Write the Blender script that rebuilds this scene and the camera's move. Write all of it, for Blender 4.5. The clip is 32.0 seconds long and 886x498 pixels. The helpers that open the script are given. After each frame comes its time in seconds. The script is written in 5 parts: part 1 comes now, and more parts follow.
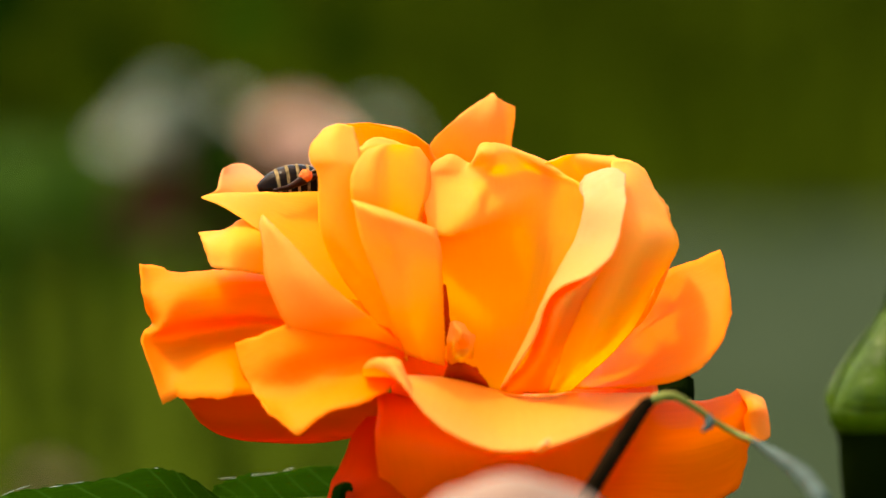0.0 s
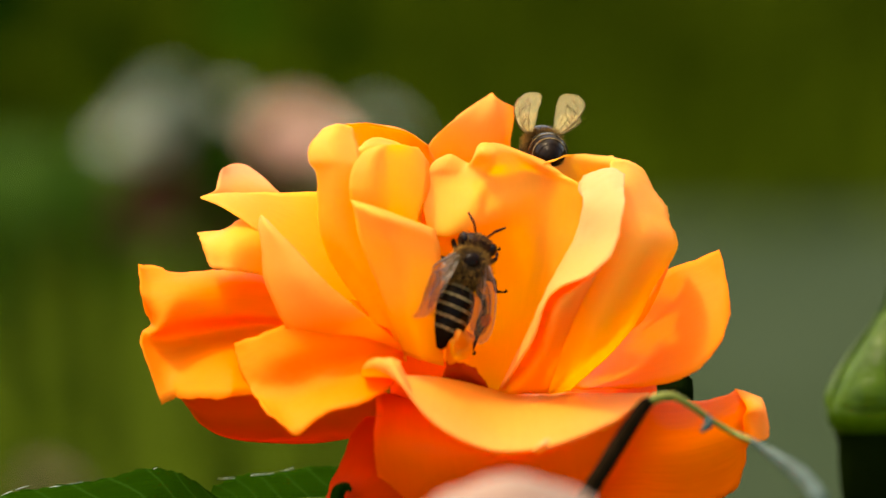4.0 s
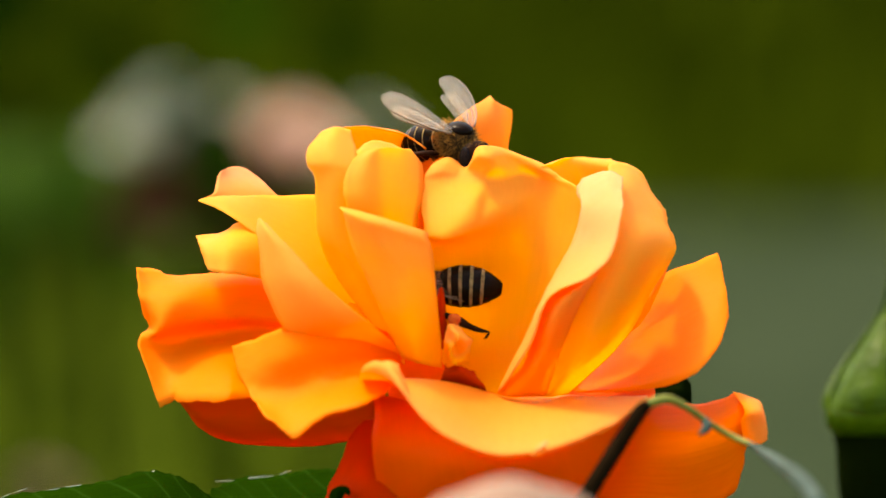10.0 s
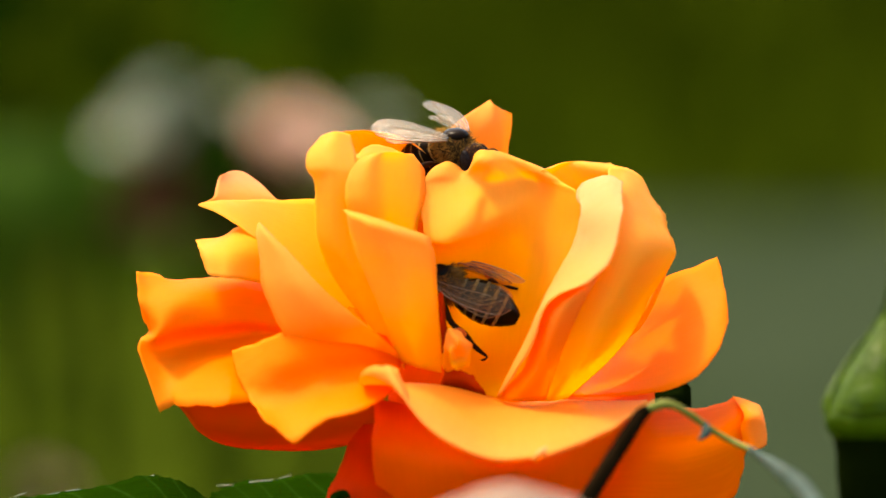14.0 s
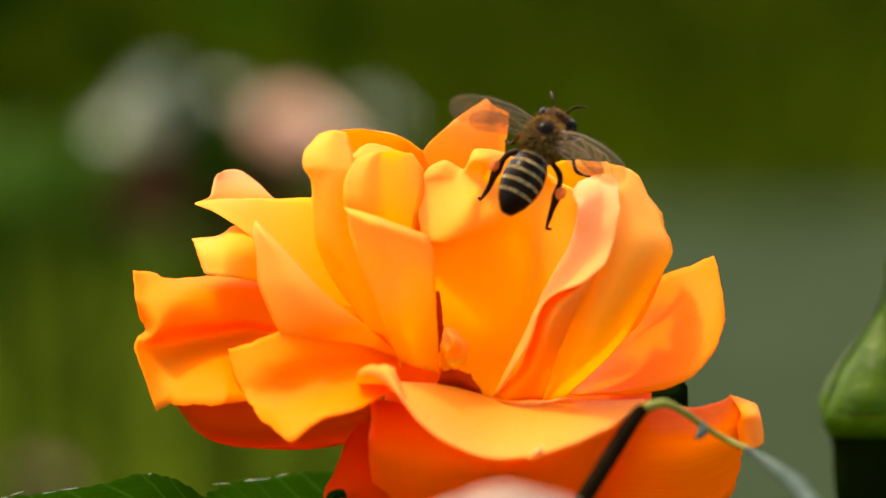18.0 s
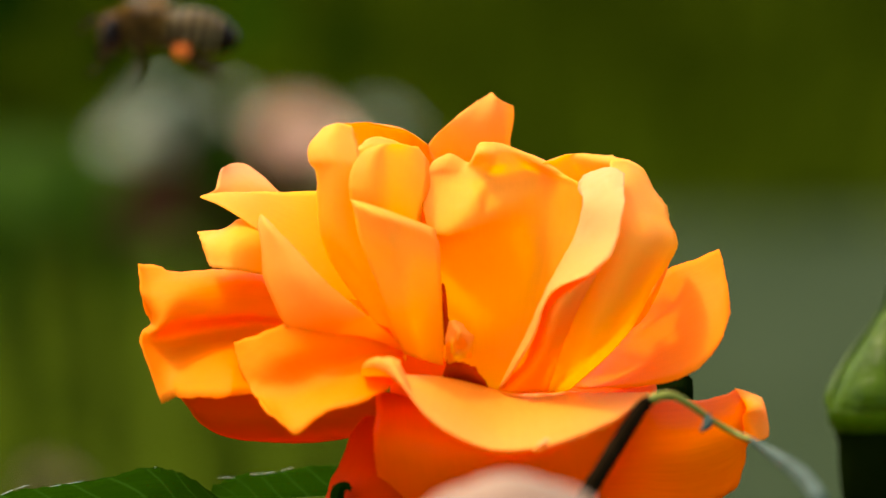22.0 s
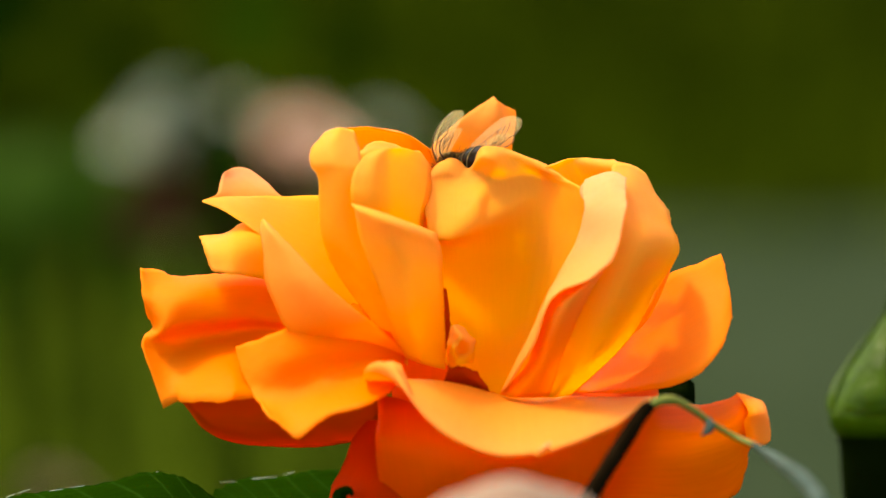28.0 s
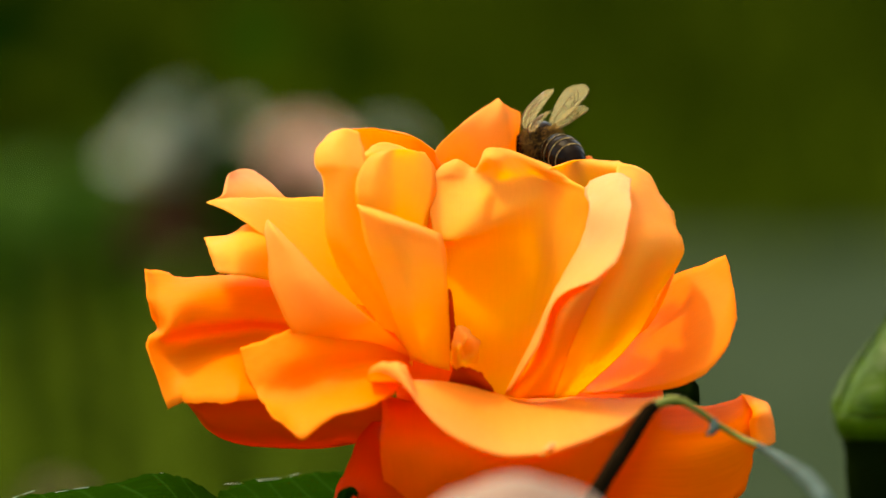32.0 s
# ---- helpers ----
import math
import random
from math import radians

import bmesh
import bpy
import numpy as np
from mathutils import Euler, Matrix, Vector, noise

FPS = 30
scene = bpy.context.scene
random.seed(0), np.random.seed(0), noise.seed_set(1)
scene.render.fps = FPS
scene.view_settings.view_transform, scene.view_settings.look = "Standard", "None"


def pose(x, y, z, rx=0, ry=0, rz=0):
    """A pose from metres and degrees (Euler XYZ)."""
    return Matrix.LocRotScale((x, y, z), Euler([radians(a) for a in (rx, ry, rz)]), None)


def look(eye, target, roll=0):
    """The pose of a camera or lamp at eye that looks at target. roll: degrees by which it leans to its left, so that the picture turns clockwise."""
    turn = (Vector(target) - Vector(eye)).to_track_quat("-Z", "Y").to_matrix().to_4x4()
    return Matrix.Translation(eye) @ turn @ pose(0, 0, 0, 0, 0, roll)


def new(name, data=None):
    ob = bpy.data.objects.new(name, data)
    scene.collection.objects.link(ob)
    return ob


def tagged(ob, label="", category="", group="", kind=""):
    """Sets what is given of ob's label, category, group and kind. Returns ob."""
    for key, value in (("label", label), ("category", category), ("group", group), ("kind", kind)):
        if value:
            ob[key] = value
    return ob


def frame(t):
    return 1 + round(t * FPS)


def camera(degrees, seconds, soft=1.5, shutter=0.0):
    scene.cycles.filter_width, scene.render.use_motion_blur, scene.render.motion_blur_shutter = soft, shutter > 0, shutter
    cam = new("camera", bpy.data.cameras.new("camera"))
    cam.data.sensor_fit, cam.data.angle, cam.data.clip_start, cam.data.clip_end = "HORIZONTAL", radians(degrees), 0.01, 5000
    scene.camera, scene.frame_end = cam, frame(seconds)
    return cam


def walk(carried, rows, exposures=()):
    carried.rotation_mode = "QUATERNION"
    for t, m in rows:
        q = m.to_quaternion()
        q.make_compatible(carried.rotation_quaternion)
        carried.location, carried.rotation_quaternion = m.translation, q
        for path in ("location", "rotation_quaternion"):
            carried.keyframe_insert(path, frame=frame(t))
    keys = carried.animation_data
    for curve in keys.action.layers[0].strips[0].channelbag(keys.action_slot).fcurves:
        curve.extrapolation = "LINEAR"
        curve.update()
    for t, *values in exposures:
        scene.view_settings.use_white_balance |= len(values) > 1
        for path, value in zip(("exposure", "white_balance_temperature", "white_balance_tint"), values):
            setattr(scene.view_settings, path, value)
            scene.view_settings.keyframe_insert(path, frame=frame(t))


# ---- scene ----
MM = 0.001
TILT = 12.0                      # the lens looks down by this many degrees
HEART = Vector((0, 0, 0.75))     # the middle of the orange bloom
REACH = 0.6436                   # metres from the lens to the bloom
TURN = Matrix.Rotation(radians(-TILT), 3, "X")


def world(v):
    """A place given in millimetres right, away and up from the bloom's heart, in metres of the world."""
    return HEART + TURN @ (Vector(v) * MM)


# camera and its path: seconds, millimetres right and up, degrees of yaw and pitch
cam = camera(8.0, 32.0, soft=1.5, shutter=0.15)
cam.data.dof.use_dof = True
cam.data.dof.focus_distance = 0.650
cam.data.dof.aperture_fstop = 20.0
PATH = [
    (0.0, -0.36, -0.09, -0.0269, 0.0028),
    (0.5, -0.43, 0.05, -0.0291, -0.0015),
    (1.0, -0.43, -0.02, -0.0291, 0.0006),
    (1.5, -0.33, 0.01, -0.0258, -0.0004),
    (2.0, -0.29, -0.05, -0.0247, 0.0017),
    (2.5, -0.33, -0.15, -0.0258, 0.0049),
    (3.0, -0.23, -0.19, -0.0226, 0.0060),
    (3.5, -0.40, -0.03, -0.0324, -0.0025),
    (5.5, -0.33, 0.21, -0.0470, -0.0237),
    (6.0, -0.30, 0.44, -0.0503, -0.0344),
    (6.5, -0.09, 0.51, -0.0454, -0.0367),
    (7.0, -0.39, 0.40, -0.0567, -0.0333),
    (7.5, -0.32, 0.58, -0.0561, -0.0389),
    (8.0, -0.14, 0.65, -0.0523, -0.0410),
    (8.5, -0.31, 0.78, -0.0593, -0.0453),
    (9.0, -0.31, 0.88, -0.0608, -0.0486),
    (9.5, -0.54, 1.05, -0.0656, -0.0512),
    (10.0, -0.42, 0.69, -0.0594, -0.0374),
    (10.5, -0.31, 0.44, -0.0532, -0.0269),
    (11.0, -0.26, 0.50, -0.0492, -0.0262),
    (11.5, -0.06, 0.49, -0.0351, -0.0053),
    (12.0, 0.24, 1.09, -0.0178, -0.0039),
    (12.5, 0.29, 0.31, 0.0042, 0.0515),
    (13.0, 0.14, -0.33, 0.0197, 0.1024),
    (13.5, 0.12, 1.09, -0.0089, -0.0040),
    (14.0, -0.29, 1.65, -0.0503, -0.0831),
    (14.5, -0.54, 5.54, -0.0580, -0.4320),
    (16.5, 0.69, 0.68, -0.0037, 0.0499),
    (17.0, 1.21, 2.66, -0.0025, -0.1460),
    (17.5, 0.67, 2.37, 0.0010, -0.1060),
    (18.0, -0.11, 2.73, -0.0647, -0.1890),
    (18.5, -0.30, 2.50, -0.0503, -0.1510),
    (19.0, -0.58, 1.73, -0.0952, -0.1318),
    (19.5, -0.51, 0.91, -0.0749, -0.0724),
    (20.0, -0.29, 0.43, -0.0503, -0.0240),
    (20.5, -0.21, 0.86, -0.0349, -0.0323),
    (21.0, -0.37, 0.12, -0.0270, -0.0038),
    (21.5, 0.01, -0.26, -0.0074, 0.0082),
    (22.0, 0.11, -0.16, 0.0035, 0.0050),
    (22.5, 0.00, 0.02, 0.0018, -0.0033),
    (23.0, 0.17, 0.10, 0.0088, -0.0084),
    (23.5, -0.04, 0.11, 0.0038, -0.0113),
    (24.0, -0.01, 0.33, 0.0063, -0.0207),
    (24.5, -0.02, 0.24, 0.0079, -0.0203),
    (25.0, 0.05, 0.11, 0.0117, -0.0189),
    (25.5, 0.21, -0.15, 0.0198, 0.0007),
    (27.5, 0.18, -0.26, 0.0312, 0.0491),
    (28.0, 0.25, -0.01, 0.0334, 0.0309),
    (28.5, 0.04, 0.35, 0.0269, -0.0009),
    (29.0, 0.11, 0.54, 0.0290, -0.0273),
    (29.5, -0.19, 0.83, 0.0222, -0.0417),
    (30.0, -0.18, 0.55, 0.0250, -0.0378),
    (30.5, -0.26, -0.10, 0.0276, 0.0237),
    (31.0, -0.03, -0.55, 0.0398, 0.0787),
    (31.5, -0.03, -1.96, 0.0579, 0.1774),
    (32.0, 0.39, -2.25, 0.0890, 0.2402),
]
EXPOSURES = [(0.0, 1.22, 8700, 10), (20.0, 1.2, 8700, 9), (22.5, 1.08, 8700, 7), (25.0, 1.02, 8700, 4), (28.0, 0.98, 8700, 3), (32.0, 0.98, 8700, 3)]
walk(cam, [(t, Matrix.Translation(world((cx, -REACH / MM, cz))) @ pose(0, 0, 0, 90 - TILT + pitch, 0, yaw))
           for t, cx, cz, yaw, pitch in PATH], EXPOSURES)

# world and sun
SUN_TO = Vector((-0.36, 0.30, 0.88)).normalized()
sky_world = bpy.data.worlds.new("sky")
scene.world = sky_world
sky_world.use_nodes = True
sky = sky_world.node_tree.nodes.new("ShaderNodeTexSky")
sky.sky_type = "NISHITA"
sky.sun_disc = False
sky.sun_elevation = math.asin(SUN_TO.z)
sky.sun_rotation = math.atan2(SUN_TO.x, SUN_TO.y)
background = sky_world.node_tree.nodes["Background"]
background.inputs["Strength"].default_value = 0.37
sky.dust_density = 3.0
sky.air_density = 0.8
sky.ozone_density = 0.5
sky_world.node_tree.links.new(sky.outputs[0], background.inputs["Color"])
sun_data = bpy.data.lights.new("sun", "SUN")
sun_data.energy = 2.1
sun_data.angle = radians(3)
sun_data.color = (1.0, 0.95, 0.86)
sun = new("sun", sun_data)
sun.matrix_world = look(SUN_TO * 3, (0, 0, 0))


# ---- materials ----
def material(name):
    mat = bpy.data.materials.new(name)
    mat.use_nodes = True
    nodes, links = mat.node_tree.nodes, mat.node_tree.links
    return mat, nodes, links, nodes["Principled BSDF"]


def ramp(nodes, links, source, stops):
    r = nodes.new("ShaderNodeValToRGB")
    while len(r.color_ramp.elements) < len(stops):
        r.color_ramp.elements.new(0.5)
    for e, (at, c) in zip(r.color_ramp.elements, stops):
        e.position, e.color = at, (*c, 1)
    links.new(source, r.inputs[0])
    return r.outputs[0]


def speckle(nodes, links, coords, scale, detail=4.0):
    n = nodes.new("ShaderNodeTexNoise")
    n.inputs["Scale"].default_value, n.inputs["Detail"].default_value = scale, detail
    links.new(coords, n.inputs["Vector"])
    return n.outputs["Fac"]


def surface(name, stops, scale, rough=0.6, bump=0.3, bump_scale=0.0, distance=0.0002, metal=0.0, spec=0.5, sheen=0.0):
    """A plain material: colour by noise over a ramp, and bump at a finer scale."""
    mat, nodes, links, bsdf = material(name)
    coords = nodes.new("ShaderNodeTexCoord").outputs["Object"]
    links.new(ramp(nodes, links, speckle(nodes, links, coords, scale), stops), bsdf.inputs["Base Color"])
    b = nodes.new("ShaderNodeBump")
    b.inputs["Strength"].default_value, b.inputs["Distance"].default_value = bump, distance
    links.new(speckle(nodes, links, coords, bump_scale or scale * 6), b.inputs["Height"])
    links.new(b.outputs[0], bsdf.inputs["Normal"])
    bsdf.inputs["Roughness"].default_value, bsdf.inputs["Metallic"].default_value = rough, metal
    bsdf.inputs["Specular IOR Level"].default_value = spec
    bsdf.inputs["Sheen Weight"].default_value = sheen
    return mat


def leaf_ribs(nodes, links, split, shade):
    """Pale midrib and slanting side veins over a leaf's colour."""
    def maths(kind, a, b=None):
        n = nodes.new("ShaderNodeMath")
        n.operation = kind
        for socket, value in zip(n.inputs, (a, b)):
            if isinstance(value, float):
                socket.default_value = value
            elif value is not None:
                links.new(value, socket)
        return n.outputs[0]
    off = maths("ABSOLUTE", maths("SUBTRACT", split.outputs["X"], 0.5))
    slant = maths("FRACT", maths("ADD", maths("MULTIPLY", split.outputs["Y"], 8.0), maths("MULTIPLY", off, -2.6)))
    side = maths("LESS_THAN", maths("ABSOLUTE", maths("SUBTRACT", slant, 0.5)), 0.05)
    line = maths("MAXIMUM", side, maths("LESS_THAN", off, 0.018))
    mix = nodes.new("ShaderNodeMix")
    mix.data_type, mix.blend_type = "RGBA", "MIX"
    links.new(maths("MULTIPLY", line, 0.3), mix.inputs["Factor"])
    links.new(shade.outputs["Result"], mix.inputs["A"])
    mix.inputs["B"].default_value = (0.013, 0.042, 0.005, 1)
    return mix


def thin_plant(name, base, tip, through_colour, share, rough=0.6, vein=0.12, spec=0.1, ribs=False, sheen=0.0):
    """Petal or leaf tissue: base to tip colour along the blade, fine lengthwise veins, light shining through."""
    mat, nodes, links, bsdf = material(name)
    uv = nodes.new("ShaderNodeTexCoord").outputs["UV"]
    coords = nodes.new("ShaderNodeTexCoord").outputs["Object"]
    split = nodes.new("ShaderNodeSeparateXYZ")
    links.new(uv, split.inputs[0])
    patch = speckle(nodes, links, coords, 120, 3)
    add = nodes.new("ShaderNodeMath")
    add.operation = "MULTIPLY_ADD"
    add.inputs[1].default_value = 0.5
    links.new(patch, add.inputs[0])
    links.new(split.outputs["Y"], add.inputs[2])
    colour = ramp(nodes, links, add.outputs[0], [(0.15, base), (1.15, tip)])
    stretch = nodes.new("ShaderNodeMapping")
    stretch.inputs["Scale"].default_value = (34, 2.5, 1)
    links.new(uv, stretch.inputs["Vector"])
    streak = speckle(nodes, links, stretch.outputs[0], 1.6, 5)
    fine = speckle(nodes, links, coords, 900, 3)
    shade = nodes.new("ShaderNodeMix")
    shade.data_type, shade.blend_type = "RGBA", "MULTIPLY"
    shade.inputs["Factor"].default_value = vein * 2.2
    links.new(colour, shade.inputs["A"])
    links.new(ramp(nodes, links, streak, [(0.3, (0.72, 0.62, 0.5)), (0.7, (1, 1, 1))]), shade.inputs["B"])
    if ribs:
        shade = leaf_ribs(nodes, links, split, shade)
    links.new(shade.outputs["Result"], bsdf.inputs["Base Color"])
    total = nodes.new("ShaderNodeMath")
    total.operation = "MULTIPLY_ADD"
    total.inputs[1].default_value = 0.35
    links.new(fine, total.inputs[0])
    links.new(streak, total.inputs[2])
    wide = nodes.new("ShaderNodeBump")
    wide.inputs["Strength"].default_value, wide.inputs["Distance"].default_value = 0.12, 0.0010
    links.new(speckle(nodes, links, coords, 260, 2), wide.inputs["Height"])
    b = nodes.new("ShaderNodeBump")
    b.inputs["Strength"].default_value, b.inputs["Distance"].default_value = vein, 0.0006
    links.new(total.outputs[0], b.inputs["Height"])
    links.new(wide.outputs[0], b.inputs["Normal"])
    links.new(b.outputs[0], bsdf.inputs["Normal"])
    bsdf.inputs["Roughness"].default_value = rough
    bsdf.inputs["Specular IOR Level"].default_value = spec
    bsdf.inputs["Sheen Weight"].default_value = sheen
    bsdf.inputs["Sheen Roughness"].default_value = 0.4
    glow = nodes.new("ShaderNodeBsdfTranslucent")
    tint = nodes.new("ShaderNodeMix")
    tint.data_type, tint.blend_type = "RGBA", "MIX"
    tint.inputs["Factor"].default_value = 0.6
    links.new(shade.outputs["Result"], tint.inputs["A"])
    tint.inputs["B"].default_value = (*through_colour, 1)
    links.new(tint.outputs["Result"], glow.inputs["Color"])
    links.new(b.outputs[0], glow.inputs["Normal"])
    mix = nodes.new("ShaderNodeMixShader")
    mix.inputs["Fac"].default_value = share
    links.new(bsdf.outputs[0], mix.inputs[1])
    links.new(glow.outputs[0], mix.inputs[2])
    links.new(mix.outputs[0], nodes["Material Output"].inputs["Surface"])
    return mat


PETAL = {
    "inner": thin_plant("petal_apricot", (0.90, 0.435, 0.005), (0.88, 0.45, 0.09), (1.0, 0.67, 0.003), 0.66, rough=0.5, spec=0.04, vein=0.075),
    # paler copy for lips in the sun, the lit tone put into its colour
    "pale": thin_plant("petal_sunlit_apricot", (0.84, 0.335, 0.04), (0.82, 0.365, 0.15), (1.0, 0.465, 0.03), 0.52, rough=0.5, spec=0.05, vein=0.075),
    "mid": thin_plant("petal_orange", (0.91, 0.285, 0.003), (0.88, 0.365, 0.08), (1.0, 0.475, 0.003), 0.60, rough=0.5, spec=0.03, vein=0.075),
    "outer": thin_plant("petal_deep_orange", (0.88, 0.16, 0.0003), (0.88, 0.275, 0.018), (1.0, 0.26, 0.0), 0.56, rough=0.5, spec=0.03, vein=0.075),
    # redder copy for shaded petals, the shade put into its colour
    "deep": thin_plant("petal_shaded_red_orange", (0.84, 0.085, 0.002), (0.86, 0.14, 0.006), (0.95, 0.08, 0.0), 0.45, rough=0.55, spec=0.06, vein=0.075),
    # underside of a petal: the shade there is put into a darker colour
    "under": thin_plant("petal_underside_shade_orange", (0.56, 0.07, 0.001), (0.64, 0.10, 0.002), (0.7, 0.08, 0.0), 0.45, rough=0.6, spec=0.03, vein=0.075),
    "blood": thin_plant("petal_blotched_orange", (0.86, 0.12, 0.001), (0.90, 0.17, 0.003), (0.95, 0.11, 0.0), 0.42, rough=0.6, spec=0.02, vein=0.16),
    # shaded underside of the low hanging petal, put into its red
    "red": thin_plant("petal_underside_shade_red", (0.50, 0.022, 0.001), (0.60, 0.035, 0.001), (0.6, 0.02, 0.0), 0.35, rough=0.6, spec=0.03, vein=0.13),
    # dark red that carries the shade of the gaps in the bloom
    "heart": thin_plant("petal_gap_shade_red", (0.30, 0.015, 0.002), (0.46, 0.035, 0.002), (0.5, 0.02, 0.0), 0.25, spec=0.04, vein=0.13),
}
PINK = thin_plant("petal_pale_pink", (0.22, 0.137, 0.098), (0.25, 0.16, 0.115), (0.34, 0.19, 0.12), 0.3)
BLUSH = thin_plant("petal_blush", (0.64, 0.45, 0.35), (0.76, 0.57, 0.46), (0.8, 0.5, 0.35), 0.3)
WHITE = thin_plant("petal_faded_white", (0.20, 0.24, 0.18), (0.34, 0.37, 0.30), (0.28, 0.3, 0.18), 0.25)
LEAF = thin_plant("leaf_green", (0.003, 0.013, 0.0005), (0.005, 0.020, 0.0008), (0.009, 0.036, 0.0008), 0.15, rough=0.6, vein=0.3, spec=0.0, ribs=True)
LEAF_LIGHT = thin_plant("leaf_light_green", (0.03, 0.075, 0.002), (0.045, 0.10, 0.003), (0.05, 0.14, 0.002), 0.25, rough=0.6, spec=0.1)
LEAF_RED = thin_plant("leaf_young_red", (0.05, 0.012, 0.008), (0.08, 0.02, 0.01), (0.15, 0.02, 0.01), 0.15)
BUD = surface("bud_green", [(0.3, (0.010, 0.028, 0.0006)), (0.7, (0.036, 0.072, 0.002))], 260, rough=0.36, bump=0.5, distance=0.0010, bump_scale=420, spec=0.05)
# near black: the shade under the bud is put into this green
HIP = surface("hip_shaded_green", [(0.3, (0.0015, 0.003, 0.0004)), (0.7, (0.003, 0.006, 0.0008))], 150, rough=0.8, spec=0.0)
CANE = surface("cane_green", [(0.3, (0.012, 0.022, 0.001)), (0.7, (0.022, 0.036, 0.002))], 90, rough=0.8, spec=0.01)
BARK = surface("bark_dark_brown", [(0.3, (0.004, 0.0025, 0.001)), (0.7, (0.013, 0.007, 0.003))], 260, rough=0.9, bump=0.6, spec=0.0)
TWIG = surface("twig_olive", [(0.3, (0.08, 0.10, 0.008)), (0.7, (0.13, 0.13, 0.015))], 200, rough=0.6, spec=0.2)
TWIG_GREY = surface("twig_blue_green", [(0.3, (0.018, 0.032, 0.026)), (0.7, (0.040, 0.062, 0.054))], 200, rough=0.6, spec=0.02)


# ---- mesh helpers ----
def link_mesh(name, mesh, mat, parent, label="", at=None):
    for poly in mesh.polygons:
        poly.use_smooth = True
    if mat:
        mesh.materials.append(mat)
    ob = new(name, mesh)
    if parent:
        ob.parent = parent
    if at is not None:
        ob.location = at
    return tagged(ob, label)


def part(name, bm, mat, parent, label="", at=None):
    mesh = bpy.data.meshes.new(name)
    bm.normal_update()
    bm.to_mesh(mesh)
    bm.free()
    return link_mesh(name, mesh, mat, parent, label, at)


def thing(name, at, label, category, group="", kind=""):
    ob = new(name)
    ob.location = at
    ob.empty_display_size = 0.01
    return tagged(ob, label, category, group, kind)


def spline(points, steps):
    """A smooth curve through the points."""
    pts = [Vector(q) for q in points]
    pts = [pts[0] * 2 - pts[1], *pts, pts[-1] * 2 - pts[-2]]
    out = []
    for i in range(1, len(pts) - 2):
        a, b, c, d = pts[i - 1:i + 3]
        for k in range(steps):
            s = k / steps
            out.append(0.5 * (2 * b + (c - a) * s + (2 * a - 5 * b + 4 * c - d) * s * s + (3 * b - a - 3 * c + d) * s ** 3))
    return out + [pts[-2]]


def blade(rows, steps=7, ruffle=0.0, teeth=0.0, seed=0.0):
    """A petal or leaf: a smooth sheet through a few ribs that run across it, from the base to the rim."""
    ribs = [spline(r, steps) for r in rows]
    lines = [spline(c, steps) for c in zip(*ribs)]
    bm = bmesh.new()
    uv = bm.loops.layers.uv.new("UVMap")
    across, along = len(lines), len(lines[0])
    grid = []
    for i, line in enumerate(lines):
        u = i / (across - 1)
        col = []
        for j, q in enumerate(line):
            v = j / (along - 1)
            edge = max(v ** 6, abs(2 * u - 1) ** 8 * min(1, v * 2))
            w = noise.noise_vector(q * 0.22 + Vector((seed, 0, 0))) * (0.09 + ruffle * edge)
            w += noise.noise_vector(q * 0.9 + Vector((0, seed, 0))) * (0.03 + 0.3 * ruffle * edge)
            w += noise.noise_vector(q * 2.3 + Vector((seed, seed, 0))) * 0.22 * ruffle * edge
            if teeth and (i in (0, across - 1)):
                out = (line[j] - lines[across // 2][j]).normalized()
                w += out * teeth * ((j * 0.37) % 1.0 - 0.3)
            col.append(bm.verts.new(q + w))
        grid.append(col)
    for i in range(across - 1):
        for j in range(along - 1):
            f = bm.faces.new((grid[i][j], grid[i + 1][j], grid[i + 1][j + 1], grid[i][j + 1]))
            for loop, (a, b) in zip(f.loops, ((i, j), (i + 1, j), (i + 1, j + 1), (i, j + 1))):
                loop[uv].uv = (a / (across - 1), b / (along - 1))
    return bm


def plant_sheet(name, rows, mat, parent, label="", thick=0.11, **more):
    """A blade given in millimetres round the bloom's heart, as a part with its origin at the blade's foot."""
    bm = blade(rows, **more)
    foot = world(rows[0][len(rows[0]) // 2])
    for v in bm.verts:
        v.co = world(v.co) - foot
    ob = part(name, bm, mat, parent, label, foot - parent.location if parent else foot)
    s = ob.modifiers.new("thickness", "SOLIDIFY")
    s.thickness, s.offset = thick * MM, 0
    return ob


def tube(points, radii, sides=10, caps=True, bm=None):
    """A round bar through the points; radii as many as points."""
    bm = bm or bmesh.new()
    pts = [Vector(q) for q in points]
    rings = []
    for i, q in enumerate(pts):
        way = (pts[min(i + 1, len(pts) - 1)] - pts[max(i - 1, 0)]).normalized()
        side = way.cross(Vector((0.31, 0.17, 0.93))).normalized()
        other = way.cross(side)
        rings.append([bm.verts.new(q + (side * math.cos(a) + other * math.sin(a)) * radii[i])
                      for a in (math.tau * k / sides for k in range(sides))])
    for r, s in zip(rings, rings[1:]):
        for k in range(sides):
            bm.faces.new((r[k], r[(k + 1) % sides], s[(k + 1) % sides], s[k]))
    if caps:
        bm.faces.new(list(reversed(rings[0])))
        bm.faces.new(rings[-1])
    bmesh.ops.recalc_face_normals(bm, faces=bm.faces)
    return bm


def rod(points, radii, steps=6, sides=10, bm=None):
    line = spline(points, steps)
    r = np.interp(np.linspace(0, 1, len(line)), np.linspace(0, 1, len(radii)), radii)
    return tube(line, list(r), sides, True, bm)


